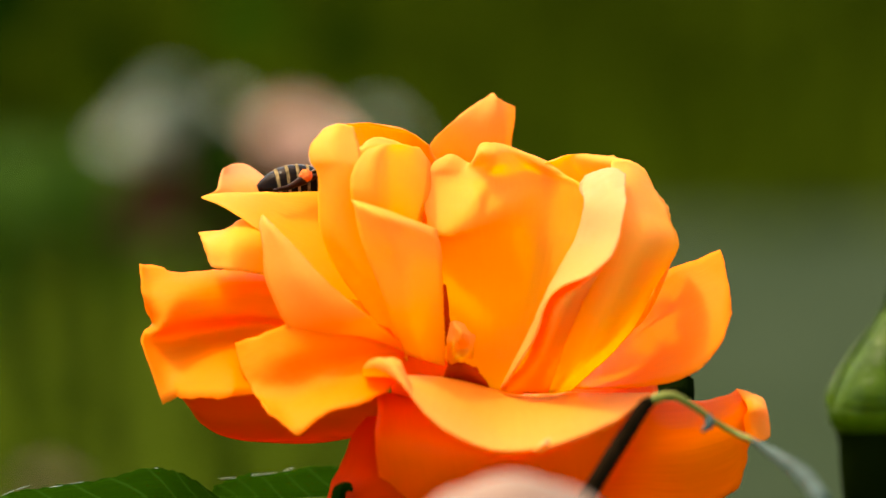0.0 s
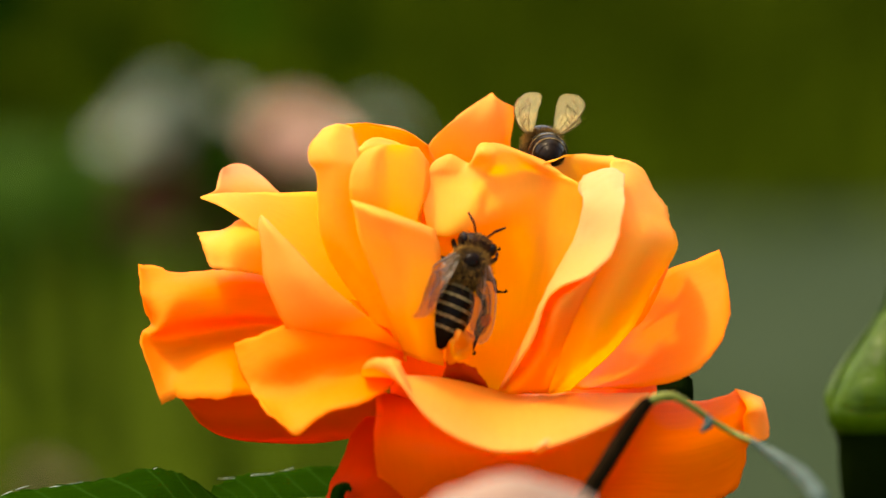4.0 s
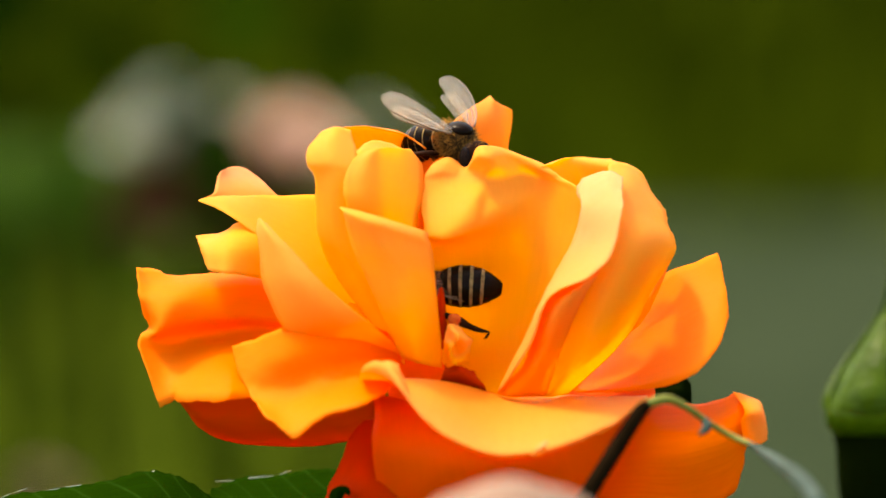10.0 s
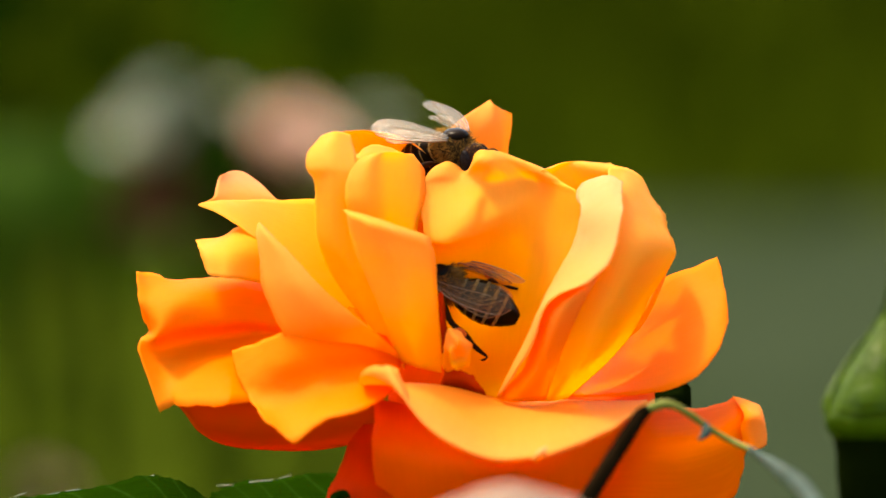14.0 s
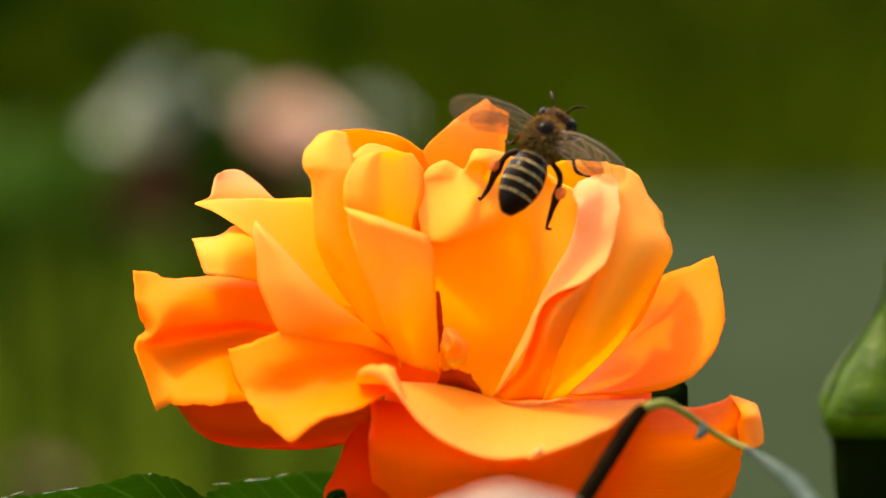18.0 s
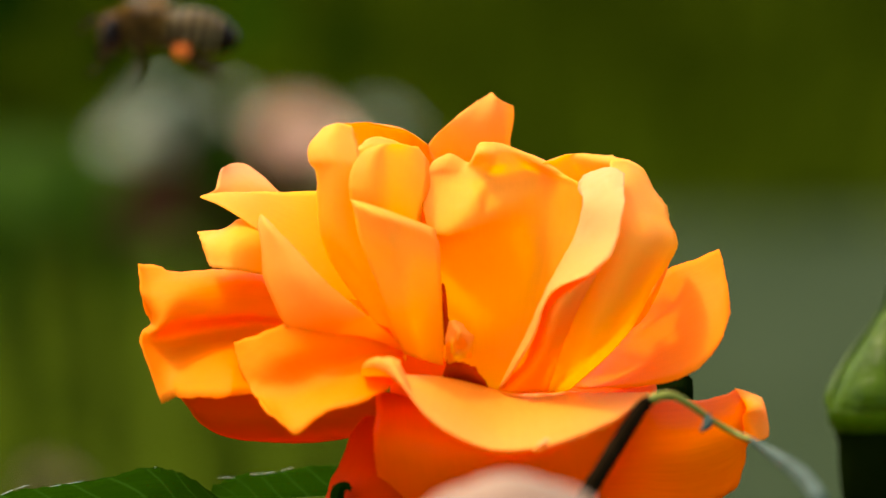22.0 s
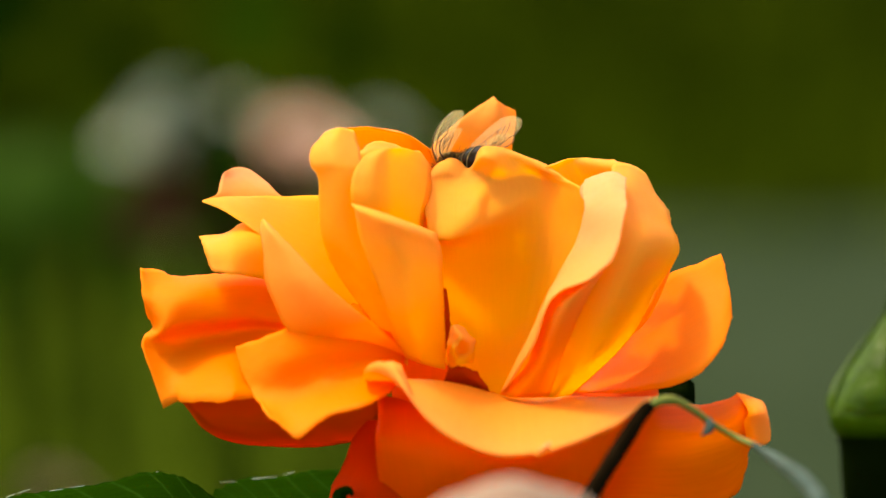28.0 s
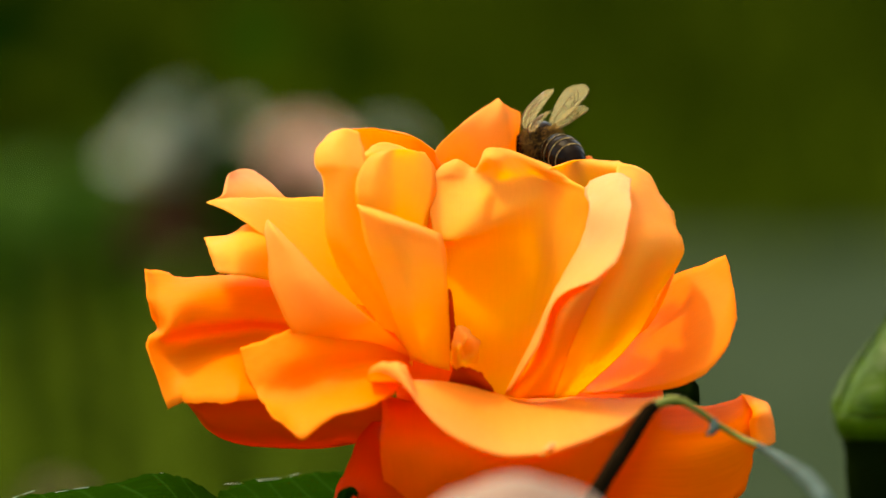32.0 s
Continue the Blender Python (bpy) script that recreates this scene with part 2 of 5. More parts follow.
def ball(rx, ry, rz, at=(0, 0, 0), rough=0.0, seed=0, u=20, v=14, bm=None):
    bm = bm or bmesh.new()
    made = bmesh.ops.create_uvsphere(bm, u_segments=u, v_segments=v, radius=1)["verts"]
    for q in made:
        k = 1 + rough * noise.noise(q.co * 3 + Vector((seed, 0, 0)))
        q.co = Vector((q.co.x * rx * k, q.co.y * ry * k, q.co.z * rz * k)) + Vector(at)
    return bm


def moved(bm, m):
    bm.transform(m)
    return bm


# ---- ground ----
def paler_strip(mat):
    """Paler grass along the near side of the lawn, with a ragged border."""
    nodes, links = mat.node_tree.nodes, mat.node_tree.links
    coords = nodes.new("ShaderNodeTexCoord").outputs["Object"]
    split = nodes.new("ShaderNodeSeparateXYZ")
    links.new(coords, split.inputs[0])
    ragged = nodes.new("ShaderNodeMath")
    ragged.operation = "MULTIPLY_ADD"
    ragged.inputs[1].default_value = 0.25
    links.new(speckle(nodes, links, coords, 4.0), ragged.inputs[0])
    links.new(split.outputs["Y"], ragged.inputs[2])
    share = nodes.new("ShaderNodeMapRange")
    share.inputs["From Min"].default_value, share.inputs["From Max"].default_value = 3.35, 3.8
    share.inputs["To Min"].default_value, share.inputs["To Max"].default_value = 1.0, 0.0
    links.new(ragged.outputs[0], share.inputs["Value"])
    bsdf = nodes["Principled BSDF"]
    old = bsdf.inputs["Base Color"].links[0].from_socket
    mix = nodes.new("ShaderNodeMix")
    mix.data_type, mix.blend_type = "RGBA", "MIX"
    links.new(share.outputs[0], mix.inputs["Factor"])
    links.new(old, mix.inputs["A"])
    mix.inputs["B"].default_value = (0.034, 0.052, 0.004, 1)
    links.new(mix.outputs["Result"], bsdf.inputs["Base Color"])


def ground():
    # lawn and grass colours are lowered to stand in for shade on them
    lawn = surface("lawn_soil", [(0.3, (0.013, 0.022, 0.001)), (0.7, (0.022, 0.033, 0.002))], 3.0, rough=1.0, spec=0.0, bump=0.5, bump_scale=40, distance=0.02)
    paler_strip(lawn)
    bm = bmesh.new()
    bmesh.ops.create_grid(bm, x_segments=120, y_segments=120, size=60)
    for v in bm.verts:
        far = v.co.length
        v.co.z = 0.02 * noise.noise(v.co * 0.6) * min(1, far / 3)
    tagged(part("ground", bm, lawn, None, "dark green mown lawn soil reaching the horizon"), "", "ground", "", "structure")
    rng = np.random.default_rng(4)
    n = 36000
    x, y = rng.uniform(-1.3, 1.3, n), rng.uniform(1.6, 7.5, n)
    lean, turn = rng.normal(0, 0.35, n), rng.uniform(0, math.tau, n)
    h, w = rng.uniform(0.03, 0.075, n), rng.uniform(0.003, 0.006, n)
    keep = ~((x > 0.10 + 0.03 * np.sin(y * 3)) & (y < 3.5))
    x, y, lean, turn, h, w = (a[keep] for a in (x, y, lean, turn, h, w))
    n = len(x)
    co = np.zeros((n, 3, 3))
    co[:, 0] = np.c_[x - w * np.cos(turn), y - w * np.sin(turn), np.full(n, -0.02)]
    co[:, 1] = np.c_[x + w * np.cos(turn), y + w * np.sin(turn), np.full(n, -0.02)]
    co[:, 2] = np.c_[x + h * lean * np.sin(turn), y - h * lean * np.cos(turn), h]
    mesh = bpy.data.meshes.new("grass")
    mesh.from_pydata(co.reshape(-1, 3).tolist(), [], np.arange(3 * n).reshape(-1, 3).tolist())
    green, nodes, links, bsdf = material("grass_blades")
    info = nodes.new("ShaderNodeNewGeometry").outputs["Random Per Island"]
    links.new(ramp(nodes, links, info, [(0.0, (0.010, 0.018, 0.0005)), (0.6, (0.017, 0.028, 0.0007)), (1.0, (0.028, 0.039, 0.0015))]), bsdf.inputs["Base Color"])
    bsdf.inputs["Roughness"].default_value = 1.0
    bsdf.inputs["Specular IOR Level"].default_value = 0.0
    paler_strip(green)
    tagged(link_mesh("grass", mesh, green, None), "short olive green lawn grass", "grass", "", "stuff")
    stone = surface("path_gravel", [(0.3, (0.013, 0.021, 0.010)), (0.7, (0.021, 0.031, 0.017))], 6, rough=1.0, spec=0.0, bump=0.6, bump_scale=90, distance=0.01)
    bm = bmesh.new()
    bmesh.ops.create_grid(bm, x_segments=40, y_segments=60, size=1)
    for v in bm.verts:
        v.co = Vector((1.4 + v.co.x * 1.3 + (0.03 * math.sin(v.co.y * 9) if v.co.x < -0.9 else 0), 1.9 + v.co.y * 1.6, 0.022 + 0.004 * noise.noise(v.co * 9)))
    tagged(part("path", bm, stone, None, "pale grey-green gravel path beside the lawn"), "", "path", "", "structure")


ground()


# ---- the orange rose ----
def orange_rose():
    rose = thing("orange_rose", (0.0, 0.0, 0.0), "full-blown orange rose with wavy petals on a green stem", "rose")
    base = Vector((5, 2, -20))
    bm = ball(4.2, 4.2, 5.0, u=16, v=10)
    for v in bm.verts:
        v.co = world(v.co + base)
    part("receptacle", bm, CANE, rose, "green receptacle under the petals")
    foot = [world((5, 2, -22)), world((8, 10, -60)), world((20, 40, -250)), Vector((0.03, 0.12, 0.3)), Vector((0.035, 0.14, -0.02))]
    part("stem", rod(foot, [0.0022, 0.0024, 0.003, 0.004, 0.006]), CANE, rose, "smooth green rose stem")
    for k, (name, kind, rows, sway, ruffle) in enumerate(PETALS):
        sheet = plant_sheet(name, rows, PETAL[kind], rose, ruffle=ruffle, seed=k * 3.7)
        if sway:
            SWAYING.append(sheet)
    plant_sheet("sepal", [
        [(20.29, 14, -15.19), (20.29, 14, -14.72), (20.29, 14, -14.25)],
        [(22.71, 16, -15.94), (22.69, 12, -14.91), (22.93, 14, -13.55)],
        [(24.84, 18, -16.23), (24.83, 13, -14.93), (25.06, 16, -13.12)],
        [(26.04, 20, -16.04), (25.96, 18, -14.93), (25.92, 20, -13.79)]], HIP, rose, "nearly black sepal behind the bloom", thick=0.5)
    plant_sheet("sepal", [
        [(-11.32, -6, -26.39), (-10.66, -8, -26.47), (-10.11, -7, -26.35)],
        [(-11.24, -7, -24.93), (-10.53, -9, -24.73), (-9.98, -8, -25.11)],
        [(-10.89, -7.5, -24.00), (-10.18, -9.6, -23.69), (-9.74, -9, -24.40)],
        [(-10.10, -7.5, -23.77), (-9.50, -9.6, -23.58), (-9.39, -9.4, -24.15)],
        [(-9.41, -7.8, -23.99), (-9.17, -9, -24.06), (-9.28, -9, -24.40)]], LEAF, rose, "small curled green sepal under the petals", thick=0.3)
    return rose


PETALS = []
SWAYING = []


def petal(name, kind, rows, sway=False, ruffle=0.35):
    PETALS.append((name, kind, rows, sway, ruffle))


petal("petal", "mid", [
    [(-2.51, 12, 0.64), (0.88, 16, 0.12), (4.48, 17, 0.12), (7.61, 13, 0.64)],
    [(-1.99, 14, 7.16), (0.88, 16, 7.3), (4.94, 16, 7.3), (7.25, 17, 7.25)],
    [(-1.59, 15, 10.75), (1.29, 15.5, 11.23), (5.88, 15.6, 11.11), (7.21, 19.4, 11.06)],
    [(1.29, 15.5, 13.4), (3.41, 15.6, 13.88), (5.94, 15.4, 13.99), (7.45, 19.4, 13.9)],
    [(4.71, 16.8, 15.96), (5.24, 16.6, 16.37), (5.88, 15.8, 15.7), (7.33, 19, 14.83)]], ruffle=0.2)
petal("petal", "mid", [
    [(-10.74, 7, 0.7), (-7.3, 11, 0.12), (-3.23, 14, 0.12), (0.88, 12, 0.12)],
    [(-10.97, 7, 7.02), (-7.25, 12, 7.08), (-3.17, 15, 6.52), (0.88, 12, 5.96)],
    [(-10.31, 6, 11.94), (-7.53, 11, 12.32), (-4.05, 14, 11.91), (-1.17, 12.5, 10.01)],
    [(-10.07, 5, 12.67), (-7.51, 9, 12.69), (-3.91, 11.5, 12.09), (-1.52, 11, 10.57)]], ruffle=0.2)
petal("petal", "inner", [
    [(-5.36, -4, -9.13), (-3.7, -6, -9.67), (-1.42, -5, -10.14)],
    [(-10.01, -2, -3.38), (-7.05, -6, -3.92), (-2.56, -5, -4.5)],
    [(-12.35, -2.4, 1.26), (-10.18, -6, 0.97), (-5.35, -5.5, 1.25)],
    [(-12.61, -3.8, 5.31), (-10.8, -6.2, 5.17), (-7.35, -5.2, 5.18)],
    [(-12.77, -4.6, 7.69), (-10.57, -6.2, 7.79), (-8.09, -5.2, 7.35)],
    [(-13.5, -4.8, 8.89), (-11.03, -6, 9.16), (-8.2, -5, 8.6)],
    [(-13.3, -3.6, 10.67), (-11.17, -4.6, 11), (-8.68, -3.4, 10.22)],
    [(-12.04, -1, 12.21), (-10.64, -2, 12.76), (-9.29, -0.6, 12.45)]], ruffle=0.2)
petal("petal", "inner", [
    [(-7.68, -6, -0.45), (-5.35, -5, -1.03), (-2.8, -2, -1.03)],
    [(-9.08, -7.4, 4.71), (-6.14, -6.4, 4.26), (-2.24, 0.5, 2.64)],
    [(-9.2, -6.8, 6.99), (-6.03, -5.8, 7), (-1.56, 3, 5.54)],
    [(-8.54, -5.6, 8.93), (-5.7, -4.6, 9.63), (-1.27, 6, 8.46)],
    [(-7.63, -4.8, 10.08), (-5.02, -3.6, 10.67), (-2.09, 6, 10.02)]], sway=True, ruffle=0.2)
petal("petal", "inner", [
    [(-9.31, 1, 6.38), (-6.87, 4, 6.41), (-3.71, 6, 6.43)],
    [(-8.83, -1, 9.23), (-6.91, 2, 9.73), (-3.59, 6, 9.62)],
    [(-8.41, 2, 10.31), (-7.06, 5, 11.28), (-3.95, 8, 10.75)]], ruffle=0.3)
petal("petal", "inner", [
    [(-3.92, -6, -10.58), (-1.98, -8, -11.22), (0.06, -5, -11.85)],
    [(-5.39, -8, -6.75), (-2.83, -10, -6.67), (0.06, -6, -7.11)],
    [(-7.31, -8, -1.59), (-3.9, -10.5, -1.64), (-0.11, -6, -2.22)],
    [(-8.5, -8.5, 1.76), (-5.08, -11, 1.47), (-0.28, -5.5, 0.06)],
    [(-9.05, -9.6, 4.24), (-5.3, -11.5, 2.99), (-0.63, -5.5, 1.2)],
    [(-9.24, -8, 4.82), (-5.32, -9.4, 3.56), (-0.8, -4, 1.88)]], sway=True, ruffle=0.15)
petal("petal", "inner", [
    [(3.43, -2, -14.54), (4.23, -2.6, -14.64), (4.8, -3, -14.68), (5.37, -3.6, -14.73), (5.88, -4, -14.72), (6.85, -4, -14.6), (7.71, -3, -14.4)],
    [(-0.92, 2, -9.16), (0.92, 3, -9.11), (2.66, 3.6, -9.12), (4.1, 3.8, -9.18), (5.49, 4, -9.18), (8.38, 4, -8.84), (10.54, 2, -8.58)],
    [(-1.38, -1, 0.17), (0.63, -0.8, -0.11), (2.36, 0.4, -0.11), (3.68, 1.6, -0.06), (5.19, 3, 0.06), (10.13, 5.5, 1.27), (14.11, 2, 1.27)],
    [(-1.6, -2, 1.89), (0.11, -3, 1.66), (1.77, -2.2, 2.12), (3.33, -0.6, 2.58), (4.83, 1.2, 3.16), (10.15, 6.6, 5.28), (14.57, 2, 5.36)],
    [(-2.07, 2.6, 5.24), (-0.23, 2.2, 5.07), (1.61, 1.6, 5.12), (3.39, 1.2, 5.35), (5.31, 4, 5.83), (10.22, 7.4, 7.03), (13.78, 3, 6.75)],
    [(-1.73, 4.4, 7.11), (0.06, 5, 7.12), (1.74, 5, 6.88), (3.59, 4.8, 7.11), (5.32, 5, 7.46), (9.06, 7.6, 8.02), (12.78, 5, 7.35)],
    [(-1.62, 5, 7.98), (0.35, 5.6, 8.28), (2.2, 6.6, 8), (3.65, 5.4, 8.39), (5.31, 4, 8.72), (7.6, 6.8, 9.22), (11.88, 6, 8)],
    [(-1.04, 6, 8.75), (0.7, 6.6, 9.1), (2.55, 7.4, 8.54), (3.64, 4, 9.59), (5.19, 3.4, 9.75), (7.01, 6.4, 10.03), (11.14, 7, 8.53)],
    [(-0.46, 7, 9.23), (1.05, 8, 9.65), (2.91, 8.4, 8.72), (3.88, 5, 10.64), (5.09, 5, 10.88), (6.5, 7, 10.68), (10.52, 8, 8.89)]], ruffle=0.15)
petal("petal", "inner", [
    [(10.23, 8, 1.22), (14.32, 9, 0.64), (18.92, 7, 0.7)],
    [(10.05, 8, 6.45), (14.28, 10, 6.47), (19.5, 7, 6.44)],
    [(10.1, 7, 8.53), (13.12, 10, 9.15), (19, 6, 8.63)],
    [(10.43, 6, 8.81), (13.76, 10, 9.56), (17.69, 9, 9.78)]], ruffle=0.3)
petal("petal", "inner", [
    [(9.47, -4, -14.55), (10.81, -6, -14.56), (12.88, -2, -14.31)],
    [(12.21, -7, -8.97), (15.1, -7, -10.16), (18.25, 0, -9.3)],
    [(14.23, -8, -3.29), (17.91, -8, -3.85), (21.62, 1, -3.56)],
    [(15.39, -7, 1.76), (19.96, -6, 0.91), (23.72, 2, 0.63)],
    [(16.09, -4, 5.08), (19.51, -2, 4.18), (23.37, 5, 3.3)],
    [(16.53, 0, 7.41), (19.23, 2, 6.85), (21.93, 7, 5.51)],
    [(17.3, 5, 9.2), (18.98, 7, 8.94), (20.72, 9, 8.21)]], ruffle=0.45)
petal("petal", "mid", [
    [(5.7, -5, -14.29), (7.15, -7, -14.59), (10.46, -6, -14.56)],
    [(8.3, -6, -10.18), (9.96, -9, -10.7), (12.24, -8, -9.58)],
    [(10.09, -8, -5.61), (12.17, -12, -5.01), (14.69, -10, -3.9)],
    [(13.12, -4, -1.65), (15.08, -8, -1.87), (16.95, -6, -0.51)],
    [(14.56, -1, 1.78), (15.92, -6, 2.33), (17.66, -5, 2.9)],
    [(15.55, 2, 4.66), (16.71, -2, 5.21), (17.88, -1, 5.22)],
    [(16.4, 4, 6.12), (17.16, 2, 6.39), (17.73, 2, 6.28)]])
petal("petal", "pale", [
    [(5.7, -5, -14.13), (5.91, -6, -14.1), (6.26, -6, -14.05)],
    [(8.29, -7, -9.2), (8.65, -9.5, -9.39), (9.04, -10, -9.27)],
    [(9.71, -7, -5.34), (10.22, -10.5, -5.08), (10.93, -12, -4.56)],
    [(11.62, -5, -1.88), (13.12, -9.5, -2.38), (14.86, -12.5, -2.42)],
    [(13.35, -4, 1.31), (15.36, -8, 0.62), (17.38, -11, 0.73)],
    [(14.06, -3, 4.63), (16.15, -6, 4.27), (18.37, -8, 4.48)],
    [(13.8, 1, 6.09), (16.47, -2.5, 6.8), (18.54, -4, 6.22)],
    [(14.79, 4, 7.68), (17.15, 1.5, 8.23), (18.47, -0.5, 7.63)]], ruffle=0.4)
# two slivers added where gaps lie in shade, darkened by their colour
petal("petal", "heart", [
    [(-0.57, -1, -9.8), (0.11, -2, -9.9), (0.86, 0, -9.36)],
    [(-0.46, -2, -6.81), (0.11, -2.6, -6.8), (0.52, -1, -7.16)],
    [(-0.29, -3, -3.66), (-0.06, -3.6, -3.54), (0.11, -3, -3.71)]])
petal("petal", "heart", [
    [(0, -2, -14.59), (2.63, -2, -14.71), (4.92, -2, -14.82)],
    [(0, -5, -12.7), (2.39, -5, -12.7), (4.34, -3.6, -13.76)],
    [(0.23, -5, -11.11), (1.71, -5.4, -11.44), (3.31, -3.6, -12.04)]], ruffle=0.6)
petal("petal", "outer", [
    [(13, 4, -13.86), (13.55, 0, -14.18), (14.65, -2, -14.25)],
    [(17.17, 9, -9.78), (17.65, 3, -11.77), (18.57, -3, -14.06)],
    [(20.73, 11, -4.61), (22.55, 3, -8.59), (23.07, -5, -13.44)],
    [(23.55, 10, -2.16), (25.95, 3, -6.29), (25.75, -5, -12.19)],
    [(26.19, 9, -1.22), (27.93, 3.5, -5.08), (28.04, -2, -9.84)],
    [(28.48, 8, -0.17), (29.1, 5, -3.24), (29.31, 2, -6.62)]], ruffle=0.2)
petal("petal", "mid", [
    [(18.89, 6, -8.63), (20.34, 6, -7.47), (21.79, 6, -5.16)],
    [(20.92, 6, -5.16), (21.88, 5.5, -4.11), (22.83, 6, -2.84)],
    [(22.13, 6, -2.84), (22.69, 5.5, -1.91), (23.52, 6, -1.1)],
    [(22.98, 7, -0.64), (23.27, 7, -0.52), (23.56, 7, -0.46)]], ruffle=0.2)
petal("petal", "mid", [
    [(-5.49, 4, -12.71), (0.93, 6, -14.08), (6.66, 6, -14.95), (13.04, 6, -14.95), (21.15, 6, -14.95)],
    [(-7.32, -7, -12.89), (-0.23, -6, -12.91), (6.63, -3, -14.51), (12.86, -3, -14.68), (20.84, 0, -14.81)],
    [(-8.1, -13, -12.43), (-1.24, -13, -13.67), (5.69, -12, -16.17), (13.24, -12, -15.83), (20.68, -5, -14.81)],
    [(-7.29, -15, -11.27), (-1.78, -19, -14.76), (5.23, -20, -18.41), (13.67, -18, -17.35), (20.24, -8, -15.02)],
    [(-5.37, -17, -10.73), (-1.77, -22, -16.19), (5.31, -24, -19.84), (14.24, -20, -18.3), (19.87, -9, -15.4)],
    [(-4.37, -16, -11.14), (-1.33, -20, -16.74), (5.66, -22, -20.07), (14.06, -18, -18.58), (19.53, -7, -15.73)]], ruffle=0.5)
# filler petal closing the gap, its deep red carrying the enclosed shade
petal("petal", "deep", [
    [(-5.43, 4, -16.69), (4.4, 5, -17.3), (13.07, 5, -17.01), (21.78, 6, -16.16)],
    [(-5.45, 7, -12.71), (4.42, 8, -14.47), (13.13, 8, -14.47), (21.85, 8, -14.47)],
    [(-5.48, 10, -8.69), (4.44, 11, -9.28), (13.19, 11, -10.45), (21.92, 10, -12.18)]])
petal("petal", "deep", [
    [(-5.36, -4, -28.41), (1.98, -8, -29.37), (9.35, -8, -29.37), (17.45, -2, -28.5)],
    [(-6.41, -8, -23.13), (0.9, -13, -23.51), (9.34, -13, -23.51), (16.83, -4, -23.28)],
    [(-6.89, -10, -19.16), (0.34, -14, -20.16), (8.69, -15, -20.69), (16.78, -6, -19.85)],
    [(-6.63, -8, -15.82), (-0.23, -12, -17.69), (8.72, -13, -18.79), (18.57, -5, -16.92)],
    [(-6.77, -6, -14.16), (0.28, -8, -15.82), (8.79, -8, -16.95), (19.23, -2, -16.19)]], ruffle=0.2)
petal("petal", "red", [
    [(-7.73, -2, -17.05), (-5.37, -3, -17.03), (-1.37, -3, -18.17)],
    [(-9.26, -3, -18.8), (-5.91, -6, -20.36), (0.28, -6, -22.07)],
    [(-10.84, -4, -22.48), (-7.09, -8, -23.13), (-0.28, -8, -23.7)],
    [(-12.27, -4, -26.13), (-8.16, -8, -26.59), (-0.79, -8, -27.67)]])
petal("petal", "blood", [
    [(14.64, 0, -15.96), (15.2, -3, -20.45), (14.55, -4, -26.13)],
    [(18.69, 1, -15.35), (19.62, -6, -19.85), (19.08, -7, -26.01)],
    [(23.9, 2, -15.6), (24.42, -7, -19.53), (24.17, -6, -26.39)],
    [(27.93, 2, -15.14), (28.54, -5, -18.45), (28.3, -4, -25.5)],
    [(29.89, 2, -14.45), (30.14, -3.5, -17.18), (30.28, -3, -23.25)],
    [(30.7, 1, -14.72), (30.74, -3, -17.37), (30.73, -2, -20.26)]], ruffle=0.5)
petal("petal", "mid", [
    [(29.78, 1, -14.32), (30.67, -4.5, -16.02), (30.33, -4.5, -17.16), (30.77, -3.5, -19.75)],
    [(30.88, 0, -14.64), (31.33, -5, -15.89), (31.33, -5, -17.32), (31.38, -4, -19.68)],
    [(32.09, 0, -15.1), (32.26, -4.5, -16.02), (32.38, -4.5, -17.5), (32.4, -4, -19.4)],
    [(32.43, 1, -15.24), (32.77, -3.5, -16.56), (32.94, -3.5, -17.64), (32.97, -3, -19.03)]], ruffle=0.1)
petal("petal", "outer", [
    [(-7.72, 2, -5.7), (-7.41, 0, -7.12), (-7.23, -0.5, -8.55), (-7.1, -2, -10.24), (-6.83, -5, -14.75)],
    [(-18.71, 8, -2.15), (-18.48, 4, -3.87), (-18.28, 3, -6.63), (-18.14, 4, -8.72), (-19.08, -7, -14.59)],
    [(-23.17, 9, -2.1), (-22.93, 4, -3.7), (-22.59, 2.5, -6.63), (-22.54, 4.5, -9.08), (-21.49, -8, -14.68)],
    [(-27.12, 9, -2.27), (-26.64, 3, -4.21), (-26.43, 2, -6.85), (-26.24, 4.5, -9.54), (-25.9, -4, -14.89)],
    [(-29.76, 8, -2.03), (-29.07, 3, -4.56), (-28.4, 1, -7.53), (-28.84, 3, -9.75), (-27.13, -2, -14.82)],
    [(-31.17, 6, -1.91), (-30.68, 3, -4.84), (-29.57, 4, -7.91), (-30.59, 1, -9.43), (-28.5, -2, -15.68)]], ruffle=0.5)
petal("petal", "outer", [
    [(-3.65, -4, -8.79), (-3.87, -5, -10.08), (-4.09, -6, -11.32), (-4.36, -9, -12.11)],
    [(-9.03, -7, -6.76), (-8.16, -8, -9.58), (-7.48, -8.5, -11.61), (-5.28, -14, -14.1)],
    [(-13.87, -6.5, -6.76), (-12.71, -7.5, -9.7), (-11.27, -8.5, -12.86), (-7.78, -16, -15.17)],
    [(-17.6, -5, -8.6), (-16.13, -7, -10.84), (-14.4, -8, -14.12), (-10.86, -16, -15.95)],
    [(-19.87, -3.5, -9.19), (-18.54, -6, -11.89), (-16.78, -8, -14.68), (-14.33, -16, -18.3)],
    [(-21.06, -2, -9.56), (-20.41, -4.5, -12.2), (-19.25, -7, -14.59), (-17.32, -13, -16.7)]], ruffle=0.5)
